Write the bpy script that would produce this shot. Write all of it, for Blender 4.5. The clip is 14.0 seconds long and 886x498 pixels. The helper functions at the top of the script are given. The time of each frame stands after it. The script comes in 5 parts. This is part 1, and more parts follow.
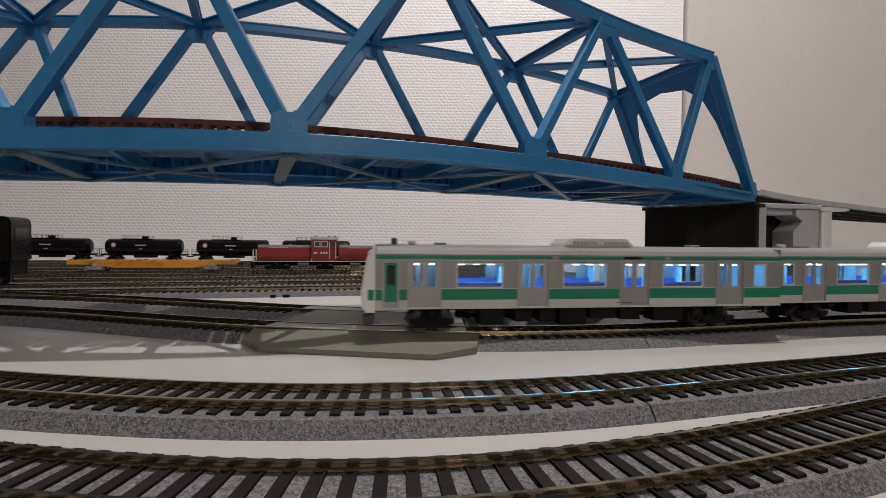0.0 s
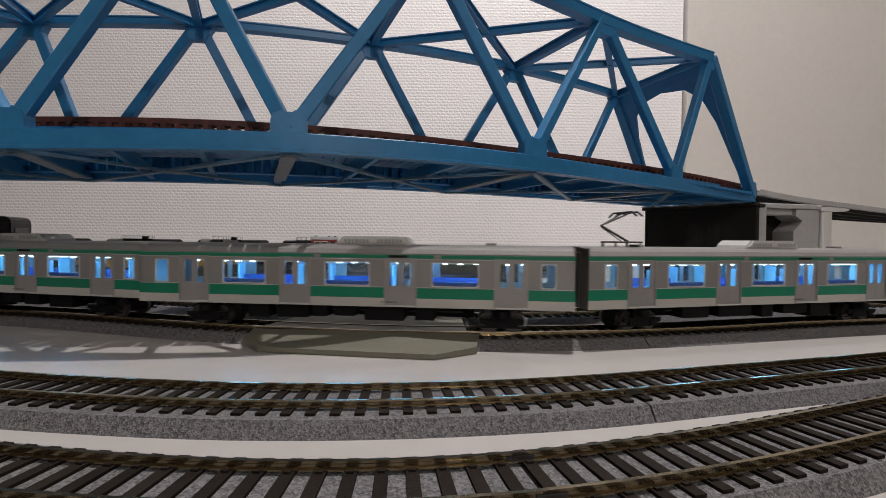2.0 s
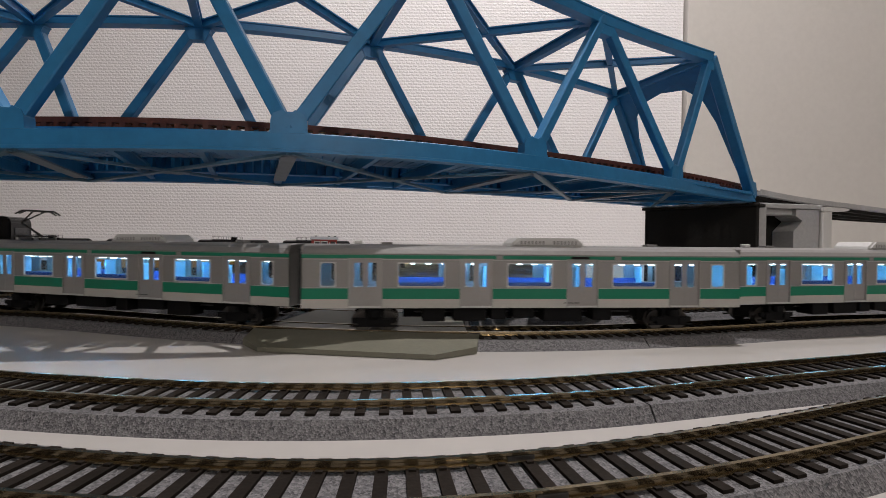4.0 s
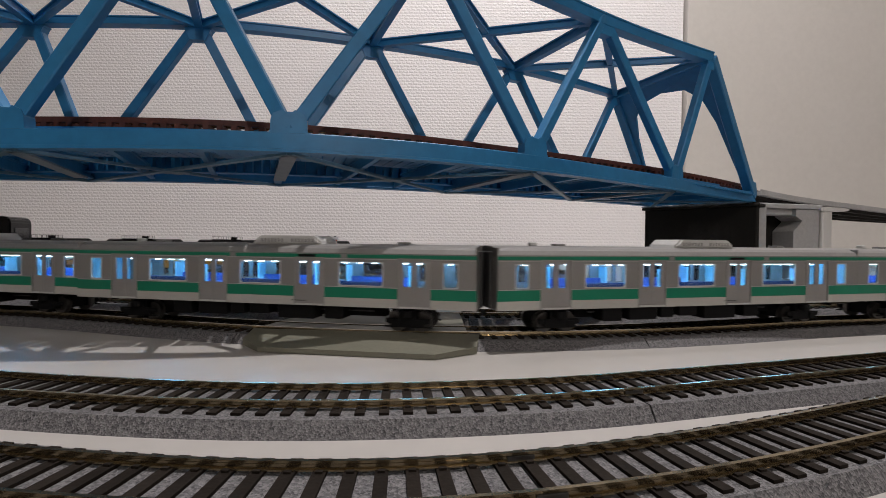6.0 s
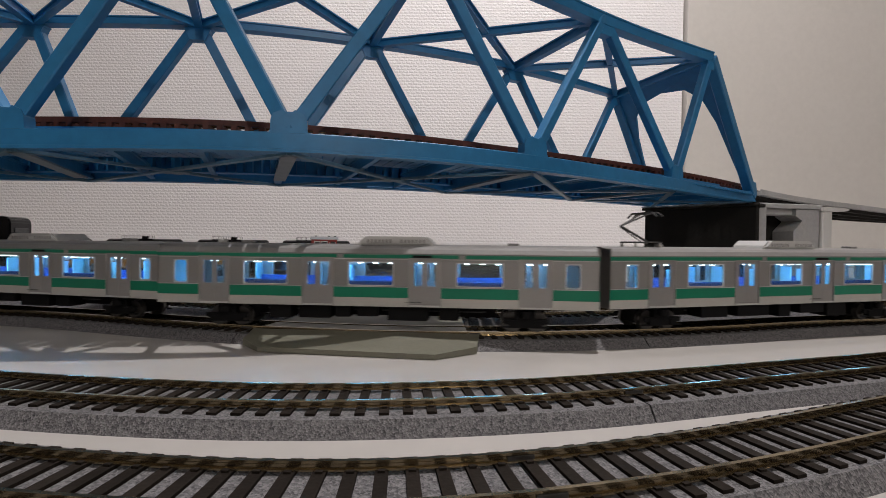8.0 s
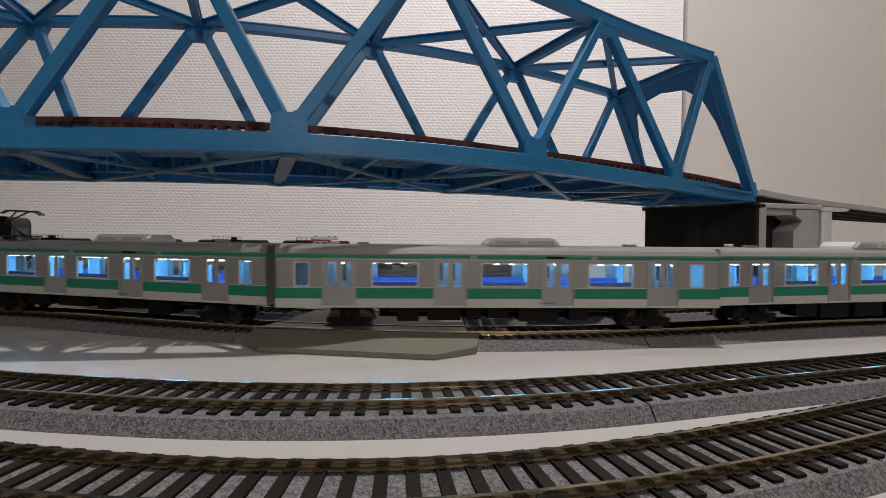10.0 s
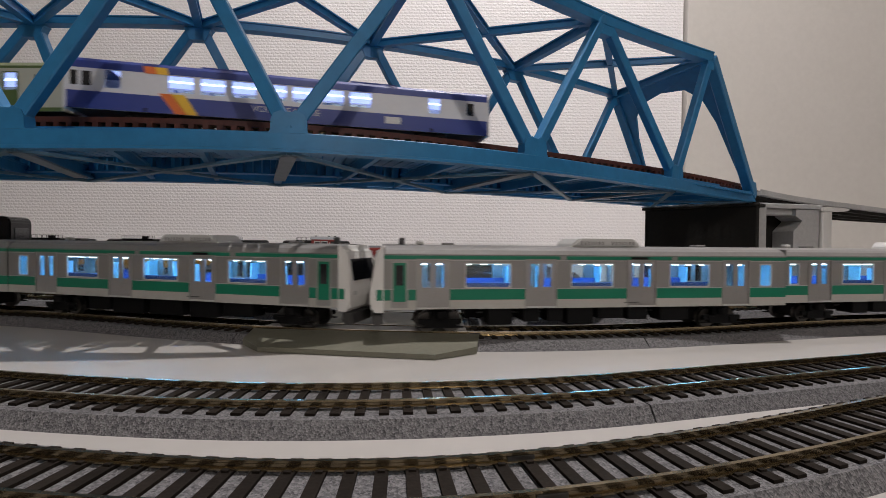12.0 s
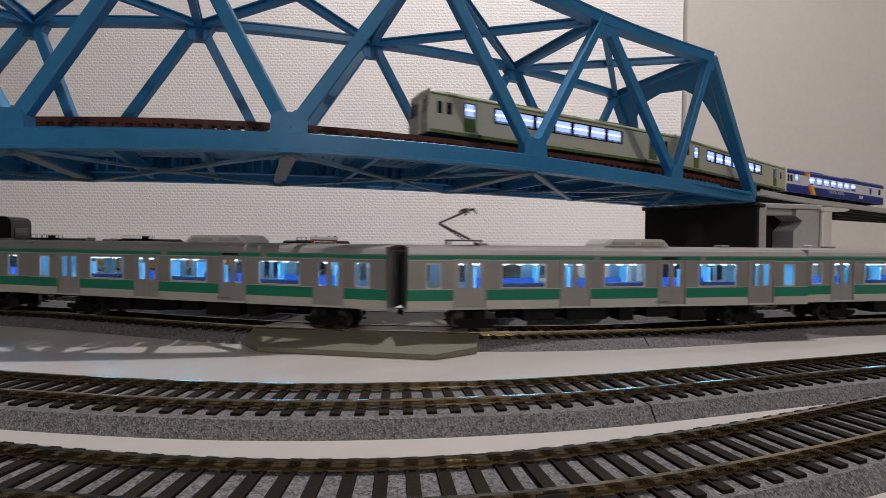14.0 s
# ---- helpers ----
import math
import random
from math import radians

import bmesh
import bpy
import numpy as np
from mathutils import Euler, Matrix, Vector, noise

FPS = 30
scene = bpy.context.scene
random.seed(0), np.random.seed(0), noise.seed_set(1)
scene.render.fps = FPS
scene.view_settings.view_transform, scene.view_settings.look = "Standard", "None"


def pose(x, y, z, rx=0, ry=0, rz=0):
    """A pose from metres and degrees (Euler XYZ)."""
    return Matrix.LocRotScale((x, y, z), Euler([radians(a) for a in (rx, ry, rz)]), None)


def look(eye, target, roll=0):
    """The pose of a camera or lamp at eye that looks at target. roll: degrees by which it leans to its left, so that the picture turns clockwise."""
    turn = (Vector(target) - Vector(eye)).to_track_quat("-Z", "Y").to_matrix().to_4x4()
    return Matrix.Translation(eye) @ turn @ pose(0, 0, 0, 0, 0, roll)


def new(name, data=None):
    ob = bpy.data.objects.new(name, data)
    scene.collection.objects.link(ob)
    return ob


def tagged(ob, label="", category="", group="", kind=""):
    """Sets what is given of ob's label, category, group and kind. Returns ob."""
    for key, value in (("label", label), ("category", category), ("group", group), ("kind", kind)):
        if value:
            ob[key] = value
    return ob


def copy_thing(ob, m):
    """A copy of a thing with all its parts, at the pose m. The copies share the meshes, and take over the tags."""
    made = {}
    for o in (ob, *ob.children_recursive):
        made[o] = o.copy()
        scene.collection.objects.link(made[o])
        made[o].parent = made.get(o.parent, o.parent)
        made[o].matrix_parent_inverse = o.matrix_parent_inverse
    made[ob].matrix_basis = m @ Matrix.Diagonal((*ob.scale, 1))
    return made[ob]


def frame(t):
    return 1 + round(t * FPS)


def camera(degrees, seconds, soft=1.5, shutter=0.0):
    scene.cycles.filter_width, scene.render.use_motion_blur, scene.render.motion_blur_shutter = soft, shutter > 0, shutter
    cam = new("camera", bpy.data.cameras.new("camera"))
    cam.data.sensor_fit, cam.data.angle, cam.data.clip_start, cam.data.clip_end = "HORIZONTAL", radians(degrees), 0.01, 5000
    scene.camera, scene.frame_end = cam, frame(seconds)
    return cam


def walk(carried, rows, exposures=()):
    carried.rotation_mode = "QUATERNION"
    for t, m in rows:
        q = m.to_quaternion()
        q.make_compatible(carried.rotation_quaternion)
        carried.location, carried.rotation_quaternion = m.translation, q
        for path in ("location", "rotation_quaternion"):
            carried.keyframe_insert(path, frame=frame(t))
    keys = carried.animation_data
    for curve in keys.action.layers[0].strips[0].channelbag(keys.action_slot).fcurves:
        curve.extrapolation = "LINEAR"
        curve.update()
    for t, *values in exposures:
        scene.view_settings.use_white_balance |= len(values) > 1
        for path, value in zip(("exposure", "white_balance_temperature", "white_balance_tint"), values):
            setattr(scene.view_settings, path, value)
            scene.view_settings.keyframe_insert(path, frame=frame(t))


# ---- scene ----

cam = camera(86.06, 14.0, soft=0.7, shutter=0.25)
EYE = 0.055
eye_pose = look((0, 0, EYE), (0, 1, EYE - 0.01667), 0.59)
walk(cam, [(0.0, eye_pose), (14.0, eye_pose)])

# ---- light ----
world = bpy.data.worlds.new("room_dark")
scene.world = world
world.use_nodes = True
world.node_tree.nodes["Background"].inputs[0].default_value = (1.0, 0.9, 0.8, 1)
world.node_tree.nodes["Background"].inputs[1].default_value = 0.002
scene.view_settings.exposure = 0.0


def ceiling_lamp(x, y, power, size, colour):
    data = bpy.data.lights.new("downlight", "AREA")
    data.shape, data.size, data.energy = "DISK", size, power
    data.color = colour
    ob = new("downlight", data)
    ob.matrix_world = pose(x, y, 1.62)
    return ob


ceiling_lamp(0.15, 0.40, 18.5, 0.02, (1.0, 0.94, 0.92))
ceiling_lamp(0.25, 0.97, 5.0, 0.20, (0.98, 0.92, 0.97))
ceiling_lamp(0.70, -2.10, 29.0, 0.04, (1.0, 0.93, 0.89))

# ---- materials ----
TAU = 2 * math.pi


def material(name, base, rough=0.5, metal=0.0, vary=0.12, grain=800.0, bump=0.0, stain=25.0, per_object=0.0, spec=0.5, coords="Object"):
    """Principled surface with fine grain, large stains and relief."""
    m = bpy.data.materials.new(name)
    m.use_nodes = True
    nt = m.node_tree
    bsdf = nt.nodes["Principled BSDF"]
    bsdf.inputs["Metallic"].default_value = metal
    bsdf.inputs["Specular IOR Level"].default_value = spec
    tc = nt.nodes.new("ShaderNodeTexCoord")
    n1 = nt.nodes.new("ShaderNodeTexNoise")
    n1.inputs["Scale"].default_value = grain
    n1.inputs["Detail"].default_value = 3
    n2 = nt.nodes.new("ShaderNodeTexNoise")
    n2.inputs["Scale"].default_value = stain
    n2.inputs["Detail"].default_value = 4
    nt.links.new(tc.outputs[coords], n1.inputs["Vector"])
    nt.links.new(tc.outputs[coords], n2.inputs["Vector"])
    add = nt.nodes.new("ShaderNodeMath")
    add.operation = "ADD"
    nt.links.new(n1.outputs["Fac"], add.inputs[0])
    nt.links.new(n2.outputs["Fac"], add.inputs[1])
    ramp = nt.nodes.new("ShaderNodeMapRange")
    ramp.inputs["From Min"].default_value, ramp.inputs["From Max"].default_value = 0.6, 1.4
    ramp.inputs["To Min"].default_value, ramp.inputs["To Max"].default_value = 1 - vary, 1 + vary
    nt.links.new(add.outputs[0], ramp.inputs["Value"])
    last = ramp.outputs[0]
    if per_object:
        info = nt.nodes.new("ShaderNodeObjectInfo")
        r2 = nt.nodes.new("ShaderNodeMapRange")
        r2.inputs["To Min"].default_value, r2.inputs["To Max"].default_value = 1 - per_object, 1 + per_object
        nt.links.new(info.outputs["Random"], r2.inputs["Value"])
        mul = nt.nodes.new("ShaderNodeMath")
        mul.operation = "MULTIPLY"
        nt.links.new(last, mul.inputs[0])
        nt.links.new(r2.outputs[0], mul.inputs[1])
        last = mul.outputs[0]
    mix = nt.nodes.new("ShaderNodeVectorMath")
    mix.operation = "SCALE"
    mix.inputs[0].default_value = base
    nt.links.new(last, mix.inputs["Scale"])
    nt.links.new(mix.outputs[0], bsdf.inputs["Base Color"])
    rr = nt.nodes.new("ShaderNodeMapRange")
    rr.inputs["To Min"].default_value, rr.inputs["To Max"].default_value = max(rough - 0.1, 0.02), min(rough + 0.1, 1)
    nt.links.new(n2.outputs["Fac"], rr.inputs["Value"])
    nt.links.new(rr.outputs[0], bsdf.inputs["Roughness"])
    if bump:
        b = nt.nodes.new("ShaderNodeBump")
        b.inputs["Strength"].default_value = 1.0
        b.inputs["Distance"].default_value = bump
        nt.links.new(n1.outputs["Fac"], b.inputs["Height"])
        nt.links.new(b.outputs[0], bsdf.inputs["Normal"])
    return m


def glowing(name, colour, strength):
    m = bpy.data.materials.new(name)
    m.use_nodes = True
    b = m.node_tree.nodes["Principled BSDF"]
    b.inputs["Base Color"].default_value = (*colour, 1)
    b.inputs["Emission Color"].default_value = (*colour, 1)
    b.inputs["Emission Strength"].default_value = strength
    return m


def clear_glass(name, tint):
    m = bpy.data.materials.new(name)
    m.use_nodes = True
    nt = m.node_tree
    nt.nodes.remove(nt.nodes["Principled BSDF"])
    t = nt.nodes.new("ShaderNodeBsdfTransparent")
    t.inputs[0].default_value = (*tint, 1)
    g = nt.nodes.new("ShaderNodeBsdfGlossy")
    g.inputs["Roughness"].default_value = 0.05
    mix = nt.nodes.new("ShaderNodeMixShader")
    mix.inputs[0].default_value = 0.05
    nt.links.new(t.outputs[0], mix.inputs[1])
    nt.links.new(g.outputs[0], mix.inputs[2])
    nt.links.new(mix.outputs[0], nt.nodes["Material Output"].inputs[0])
    return m


def speckled(name, dark, light, scale):
    """Moulded grey ballast: speckles of light and dark grit with relief."""
    m = bpy.data.materials.new(name)
    m.use_nodes = True
    nt = m.node_tree
    bsdf = nt.nodes["Principled BSDF"]
    bsdf.inputs["Roughness"].default_value = 0.8
    tc = nt.nodes.new("ShaderNodeTexCoord")
    v = nt.nodes.new("ShaderNodeTexVoronoi")
    v.inputs["Scale"].default_value = scale
    n = nt.nodes.new("ShaderNodeTexNoise")
    n.inputs["Scale"].default_value = scale * 0.35
    n.inputs["Detail"].default_value = 4
    nt.links.new(tc.outputs["Object"], v.inputs["Vector"])
    nt.links.new(tc.outputs["Object"], n.inputs["Vector"])
    sep = nt.nodes.new("ShaderNodeSeparateColor")
    nt.links.new(v.outputs["Color"], sep.inputs[0])
    mx = nt.nodes.new("ShaderNodeMath")
    mx.operation = "MULTIPLY_ADD"
    mx.inputs[1].default_value, mx.inputs[2].default_value = 0.55, 0.0
    nt.links.new(sep.outputs[0], mx.inputs[0])
    ad = nt.nodes.new("ShaderNodeMath")
    ad.operation = "MULTIPLY_ADD"
    ad.inputs[1].default_value = 0.6
    nt.links.new(n.outputs["Fac"], ad.inputs[0])
    nt.links.new(mx.outputs[0], ad.inputs[2])
    ramp = nt.nodes.new("ShaderNodeValToRGB")
    ramp.color_ramp.elements[0].position, ramp.color_ramp.elements[0].color = 0.25, (*dark, 1)
    ramp.color_ramp.elements[1].position, ramp.color_ramp.elements[1].color = 0.85, (*light, 1)
    nt.links.new(ad.outputs[0], ramp.inputs[0])
    nt.links.new(ramp.outputs[0], bsdf.inputs["Base Color"])
    b = nt.nodes.new("ShaderNodeBump")
    b.inputs["Distance"].default_value = 0.0002
    nt.links.new(v.outputs["Distance"], b.inputs["Height"])
    nt.links.new(b.outputs[0], bsdf.inputs["Normal"])
    return m


def wallpaper(name, base):
    """Embossed vinyl wallpaper: staggered rows of short horizontal ridges."""
    m = material(name, base, 0.75, 0, 0.03, 120, 0, 1.5)
    nt = m.node_tree
    bsdf = nt.nodes["Principled BSDF"]
    tc = nt.nodes.new("ShaderNodeTexCoord")
    sep = nt.nodes.new("ShaderNodeSeparateXYZ")
    com = nt.nodes.new("ShaderNodeCombineXYZ")
    nt.links.new(tc.outputs["Object"], sep.inputs[0])
    for k in (0, 2):
        wobble = nt.nodes.new("ShaderNodeTexNoise")
        wobble.inputs["Scale"].default_value = 110.0 + 30 * k
        wobble.inputs["Detail"].default_value = 3.0
        nt.links.new(tc.outputs["Object"], wobble.inputs["Vector"])
        add = nt.nodes.new("ShaderNodeMath")
        add.operation = "MULTIPLY_ADD"
        add.inputs[1].default_value = 0.013 if k == 0 else 0.0055
        nt.links.new(wobble.outputs["Fac"], add.inputs[0])
        nt.links.new(sep.outputs[k], add.inputs[2])
        nt.links.new(add.outputs[0], com.inputs[0 if k == 0 else 1])
    ridges = nt.nodes.new("ShaderNodeTexBrick")
    ridges.inputs["Scale"].default_value = 1.0
    ridges.inputs["Brick Width"].default_value = 0.0115
    ridges.inputs["Row Height"].default_value = 0.0071
    ridges.inputs["Mortar Size"].default_value = 0.0033
    ridges.inputs["Mortar Smooth"].default_value = 1.0
    nt.links.new(com.outputs[0], ridges.inputs["Vector"])
    b = nt.nodes.new("ShaderNodeBump")
    b.inputs["Strength"].default_value = 1.0
    b.inputs["Distance"].default_value = 0.0006
    b.invert = True
    nt.links.new(ridges.outputs["Fac"], b.inputs["Height"])
    nt.links.new(b.outputs[0], bsdf.inputs["Normal"])
    return m


WHITE_BOARD = material("white_board", (0.43, 0.412, 0.392), 0.38, 0, 0.05, 60, 0, 3)
WALLPAPER = wallpaper("embossed_wallpaper", (0.86, 0.845, 0.85))
SMOOTH_WALL = material("smooth_wall", (0.64, 0.615, 0.58), 0.6, 0, 0.04, 90, 0.0002, 2)
SEAM = material("dark_seam", (0.12, 0.10, 0.09), 0.6)
CEIL = material("ceiling_paper", (0.8, 0.79, 0.77), 0.8, 0, 0.04, 60, 0, 2)
BALLAST = speckled("grey_ballast", (0.040, 0.040, 0.043), (0.185, 0.180, 0.186), 1900)
SLEEPER = material("dark_brown_sleeper", (0.017, 0.0135, 0.011), 0.8, 0, 0.3, 900, 0.0001, 60, 0.2, 0.08)
RAIL = material("nickel_rail", (0.33, 0.265, 0.165), 0.17, 0.95, 0.2, 500, 0, 40)
RUST = material("red_brown_timber", (0.085, 0.020, 0.012), 0.65, 0, 0.35, 500, 0.0002, 60, 0.25)
BLUE = material("blue_bridge_paint", (0.021, 0.180, 0.395), 0.44, 0, 0.16, 160, 0.00012, 18)
JOINT = material("grey_joint_plate", (0.20, 0.245, 0.29), 0.5, 0, 0.15, 200, 0.0001, 20)
BLUE_PALE = material("grey_blue_bracing", (0.085, 0.180, 0.265), 0.45, 0, 0.15, 200, 0.0001, 20)
CONCRETE = material("pale_concrete", (0.42, 0.42, 0.42), 0.7, 0, 0.12, 300, 0.0002, 20)
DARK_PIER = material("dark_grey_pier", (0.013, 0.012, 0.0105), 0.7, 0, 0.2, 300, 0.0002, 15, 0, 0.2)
PLATE = material("olive_grey_crossing", (0.15, 0.147, 0.112), 0.6, 0, 0.1, 500, 0.0001, 20)
PLATE_PALE = material("grey_crossing_plate", (0.27, 0.27, 0.255), 0.5, 0, 0.1, 500, 0.0001, 20)
STEEL = material("silver_car_side", (0.28, 0.272, 0.265), 0.36, 0.45, 0.05, 700, 0, 20)
# side steel again, paler: the lower side's bright reflection is in the colour
STEEL_LOW = material("steel_bright_reflection", (0.46, 0.45, 0.42), 0.4, 0.2, 0.05, 700, 0, 20)
DOOR_STEEL = material("silver_door", (0.34, 0.33, 0.32), 0.33, 0.5, 0.05, 700, 0, 30)
GREEN = material("green_band", (0.0, 0.17, 0.095), 0.4, 0, 0.06, 500, 0, 30)
ROOF = material("grey_car_roof", (0.21, 0.205, 0.20), 0.5, 0, 0.1, 600, 0.00008, 30)
UNIT = material("pale_roof_unit", (0.50, 0.50, 0.49), 0.45, 0, 0.06, 600, 0, 40)
BLACK = material("black_plastic", (0.006, 0.006, 0.0065), 0.65, 0, 0.2, 500, 0.00005, 60, 0, 0.12)
GREY_DARK = material("dark_grey_metal", (0.06, 0.06, 0.06), 0.5, 0.2, 0.15, 500, 0, 60)
WHEEL = material("wheel_metal", (0.10, 0.095, 0.09), 0.35, 0.8, 0.1, 500, 0, 60)
MASK = material("white_cab_front", (0.68, 0.67, 0.65), 0.35, 0, 0.03, 500, 0, 40)
WINDOW = clear_glass("window_glass", (0.86, 0.93, 0.97))
DARK_GLASS = material("dark_windscreen", (0.012, 0.013, 0.016), 0.08, 0, 0.05)
LINING = material("pale_blue_lining", (0.36, 0.70, 0.85), 0.6, 0, 0.05, 300, 0, 40)
SEAT = material("blue_seat_moquette", (0.003, 0.075, 0.33), 0.7, 0, 0.15, 900, 0, 60)
LED = glowing("cool_led", (0.13, 0.55, 1.0), 10.0)
LED_WHITE = glowing("white_led", (0.62, 0.68, 1.0), 4.0)
# ceiling is no lamp: weak emission stands in for the strip's light on it
CEIL_GLOW = glowing("lavender_lit_ceiling", (0.50, 0.56, 1.0), 1.3)
CHIP = glowing("led_chip", (0.80, 0.93, 1.0), 16.0)
SAGE = material("sage_green_paint", (0.46, 0.465, 0.38), 0.4, 0, 0.05, 500, 0, 30)
OLIVE = material("olive_green_paint", (0.10, 0.15, 0.045), 0.45, 0, 0.06, 500, 0, 30)
WHITE_PAINT = material("white_car_paint", (0.70, 0.70, 0.72), 0.38, 0, 0.04, 500, 0, 30)
NAVY = material("navy_blue_paint", (0.02, 0.045, 0.25), 0.38, 0, 0.06, 500, 0, 30)
ORANGE = material("orange_paint", (0.75, 0.16, 0.02), 0.4, 0, 0.06, 500, 0, 30)
YELLOW = material("yellow_paint", (0.85, 0.50, 0.03), 0.4, 0, 0.06, 500, 0, 30)
FLAT_YELLOW = material("ochre_wagon_paint", (0.62, 0.27, 0.03), 0.5, 0, 0.1, 500, 0, 40)
LOCO_RED = material("maroon_loco_paint", (0.25, 0.026, 0.019), 0.42, 0, 0.08, 500, 0, 40)
LOCO_GREY = material("grey_loco_top", (0.16, 0.16, 0.17), 0.5, 0, 0.1, 500, 0, 40)
TANK = material("black_tank_paint", (0.004, 0.004, 0.0045), 0.16, 0, 0.1, 400, 0, 30, 0, 0.2)
BADGE = material("bronze_badge", (0.35, 0.14, 0.09), 0.5)
BAR_WHITE = material("white_marking", (0.6, 0.6, 0.58), 0.5)


# ---- mesh helpers ----
def box(bm, x0, x1, y0, y1, z0, z1):
    vs = [bm.verts.new((x, y, z)) for x in (x0, x1) for y in (y0, y1) for z in (z0, z1)]
    for f in ((0, 1, 3, 2), (4, 6, 7, 5), (0, 4, 5, 1), (2, 3, 7, 6), (0, 2, 6, 4), (1, 5, 7, 3)):
        bm.faces.new([vs[i] for i in f])
    return vs


def rounded(x0, x1, y0, y1, z0, z1, r, seg=2):
    bm = bmesh.new()
    box(bm, x0, x1, y0, y1, z0, z1)
    bmesh.ops.bevel(bm, geom=bm.edges[:], offset=r, segments=seg, affect="EDGES", profile=0.5)
    return bm


def prism(bm, poly, a, b, axis="y"):
    """A closed outline drawn in the other two axes, extruded from a to b."""
    def at(p, q):
        if axis == "y":
            return (p[0], q, p[1])
        if axis == "x":
            return (q, p[0], p[1])
        return (p[0], p[1], q)
    lo = [bm.verts.new(at(p, a)) for p in poly]
    hi = [bm.verts.new(at(p, b)) for p in poly]
    n = len(poly)
    bm.faces.new(lo)
    bm.faces.new(hi[::-1])
    for i in range(n):
        bm.faces.new((lo[i], hi[i], hi[(i + 1) % n], lo[(i + 1) % n]))


def cylinder(bm, p, q, r, n=14, r2=None):
    p, q = Vector(p), Vector(q)
    d = (q - p).normalized()
    u = d.orthogonal().normalized()
    v = d.cross(u)
    r2 = r if r2 is None else r2
    lo = [bm.verts.new(p + (u * math.cos(TAU * i / n) + v * math.sin(TAU * i / n)) * r) for i in range(n)]
    hi = [bm.verts.new(q + (u * math.cos(TAU * i / n) + v * math.sin(TAU * i / n)) * r2) for i in range(n)]
    bm.faces.new(lo[::-1])
    bm.faces.new(hi)
    for i in range(n):
        bm.faces.new((lo[i], lo[(i + 1) % n], hi[(i + 1) % n], hi[i]))


def beam(bm, p, q, w, h, side=None, bevel=0.0):
    """A bar from p to q: w across (along side), h in the third direction."""
    p, q = Vector(p), Vector(q)
    d = (q - p).normalized()
    side = Vector(side) if side is not None else Vector((0, 0, 1)).cross(d)
    side = (side - d * side.dot(d)).normalized()
    up = d.cross(side)
    vs = []
    for e in (p, q):
        for a in (-1, 1):
            for b in (-1, 1):
                vs.append(bm.verts.new(e + side * a * w / 2 + up * b * h / 2))
    for f in ((0, 1, 3, 2), (4, 6, 7, 5), (0, 4, 5, 1), (2, 3, 7, 6), (0, 2, 6, 4), (1, 5, 7, 3)):
        bm.faces.new([vs[i] for i in f])


def part(name, bm, mat, parent=None, label="", smooth=False):
    me = bpy.data.meshes.new(name)
    bmesh.ops.recalc_face_normals(bm, faces=bm.faces[:])
    bm.to_mesh(me)
    bm.free()
    if smooth:
        for p in me.polygons:
            p.use_smooth = True
    me.materials.append(mat)
    ob = new(name, me)
    ob.parent = parent
    return tagged(ob, label)


def share(name, mesh, m, parent):
    ob = new(name, mesh)
    ob.parent = parent
    ob.matrix_basis = m
    return ob


def thing(name, label, category, group="", kind=""):
    return tagged(new(name), label, category, group, kind)


def pierced(bm, x0, x1, z0, z1, holes, y0, y1):
    """A plate in x and z between y0 and y1 with rectangular openings right through."""
    xs = sorted({x0, x1, *[h[0] for h in holes], *[h[1] for h in holes]})
    zs = sorted({z0, z1, *[h[2] for h in holes], *[h[3] for h in holes]})

    def solid(i, k):
        if i < 0 or k < 0 or i >= len(xs) - 1 or k >= len(zs) - 1:
            return False
        cx, cz = (xs[i] + xs[i + 1]) / 2, (zs[k] + zs[k + 1]) / 2
        return not any(h[0] < cx < h[1] and h[2] < cz < h[3] for h in holes)
    cache = {}

    def v(i, k, y):
        if (i, k, y) not in cache:
            cache[i, k, y] = bm.verts.new((xs[i], y, zs[k]))
        return cache[i, k, y]
    for i in range(len(xs) - 1):
        for k in range(len(zs) - 1):
            if not solid(i, k):
                continue
            for y in (y0, y1):
                bm.faces.new((v(i, k, y), v(i + 1, k, y), v(i + 1, k + 1, y), v(i, k + 1, y)))
            for di, dk, a, b in ((-1, 0, (i, k), (i, k + 1)), (1, 0, (i + 1, k), (i + 1, k + 1)), (0, -1, (i, k), (i + 1, k)), (0, 1, (i, k + 1), (i + 1, k + 1))):
                if not solid(i + di, k + dk):
                    bm.faces.new((v(*a, y0), v(*b, y0), v(*b, y1), v(*a, y1)))


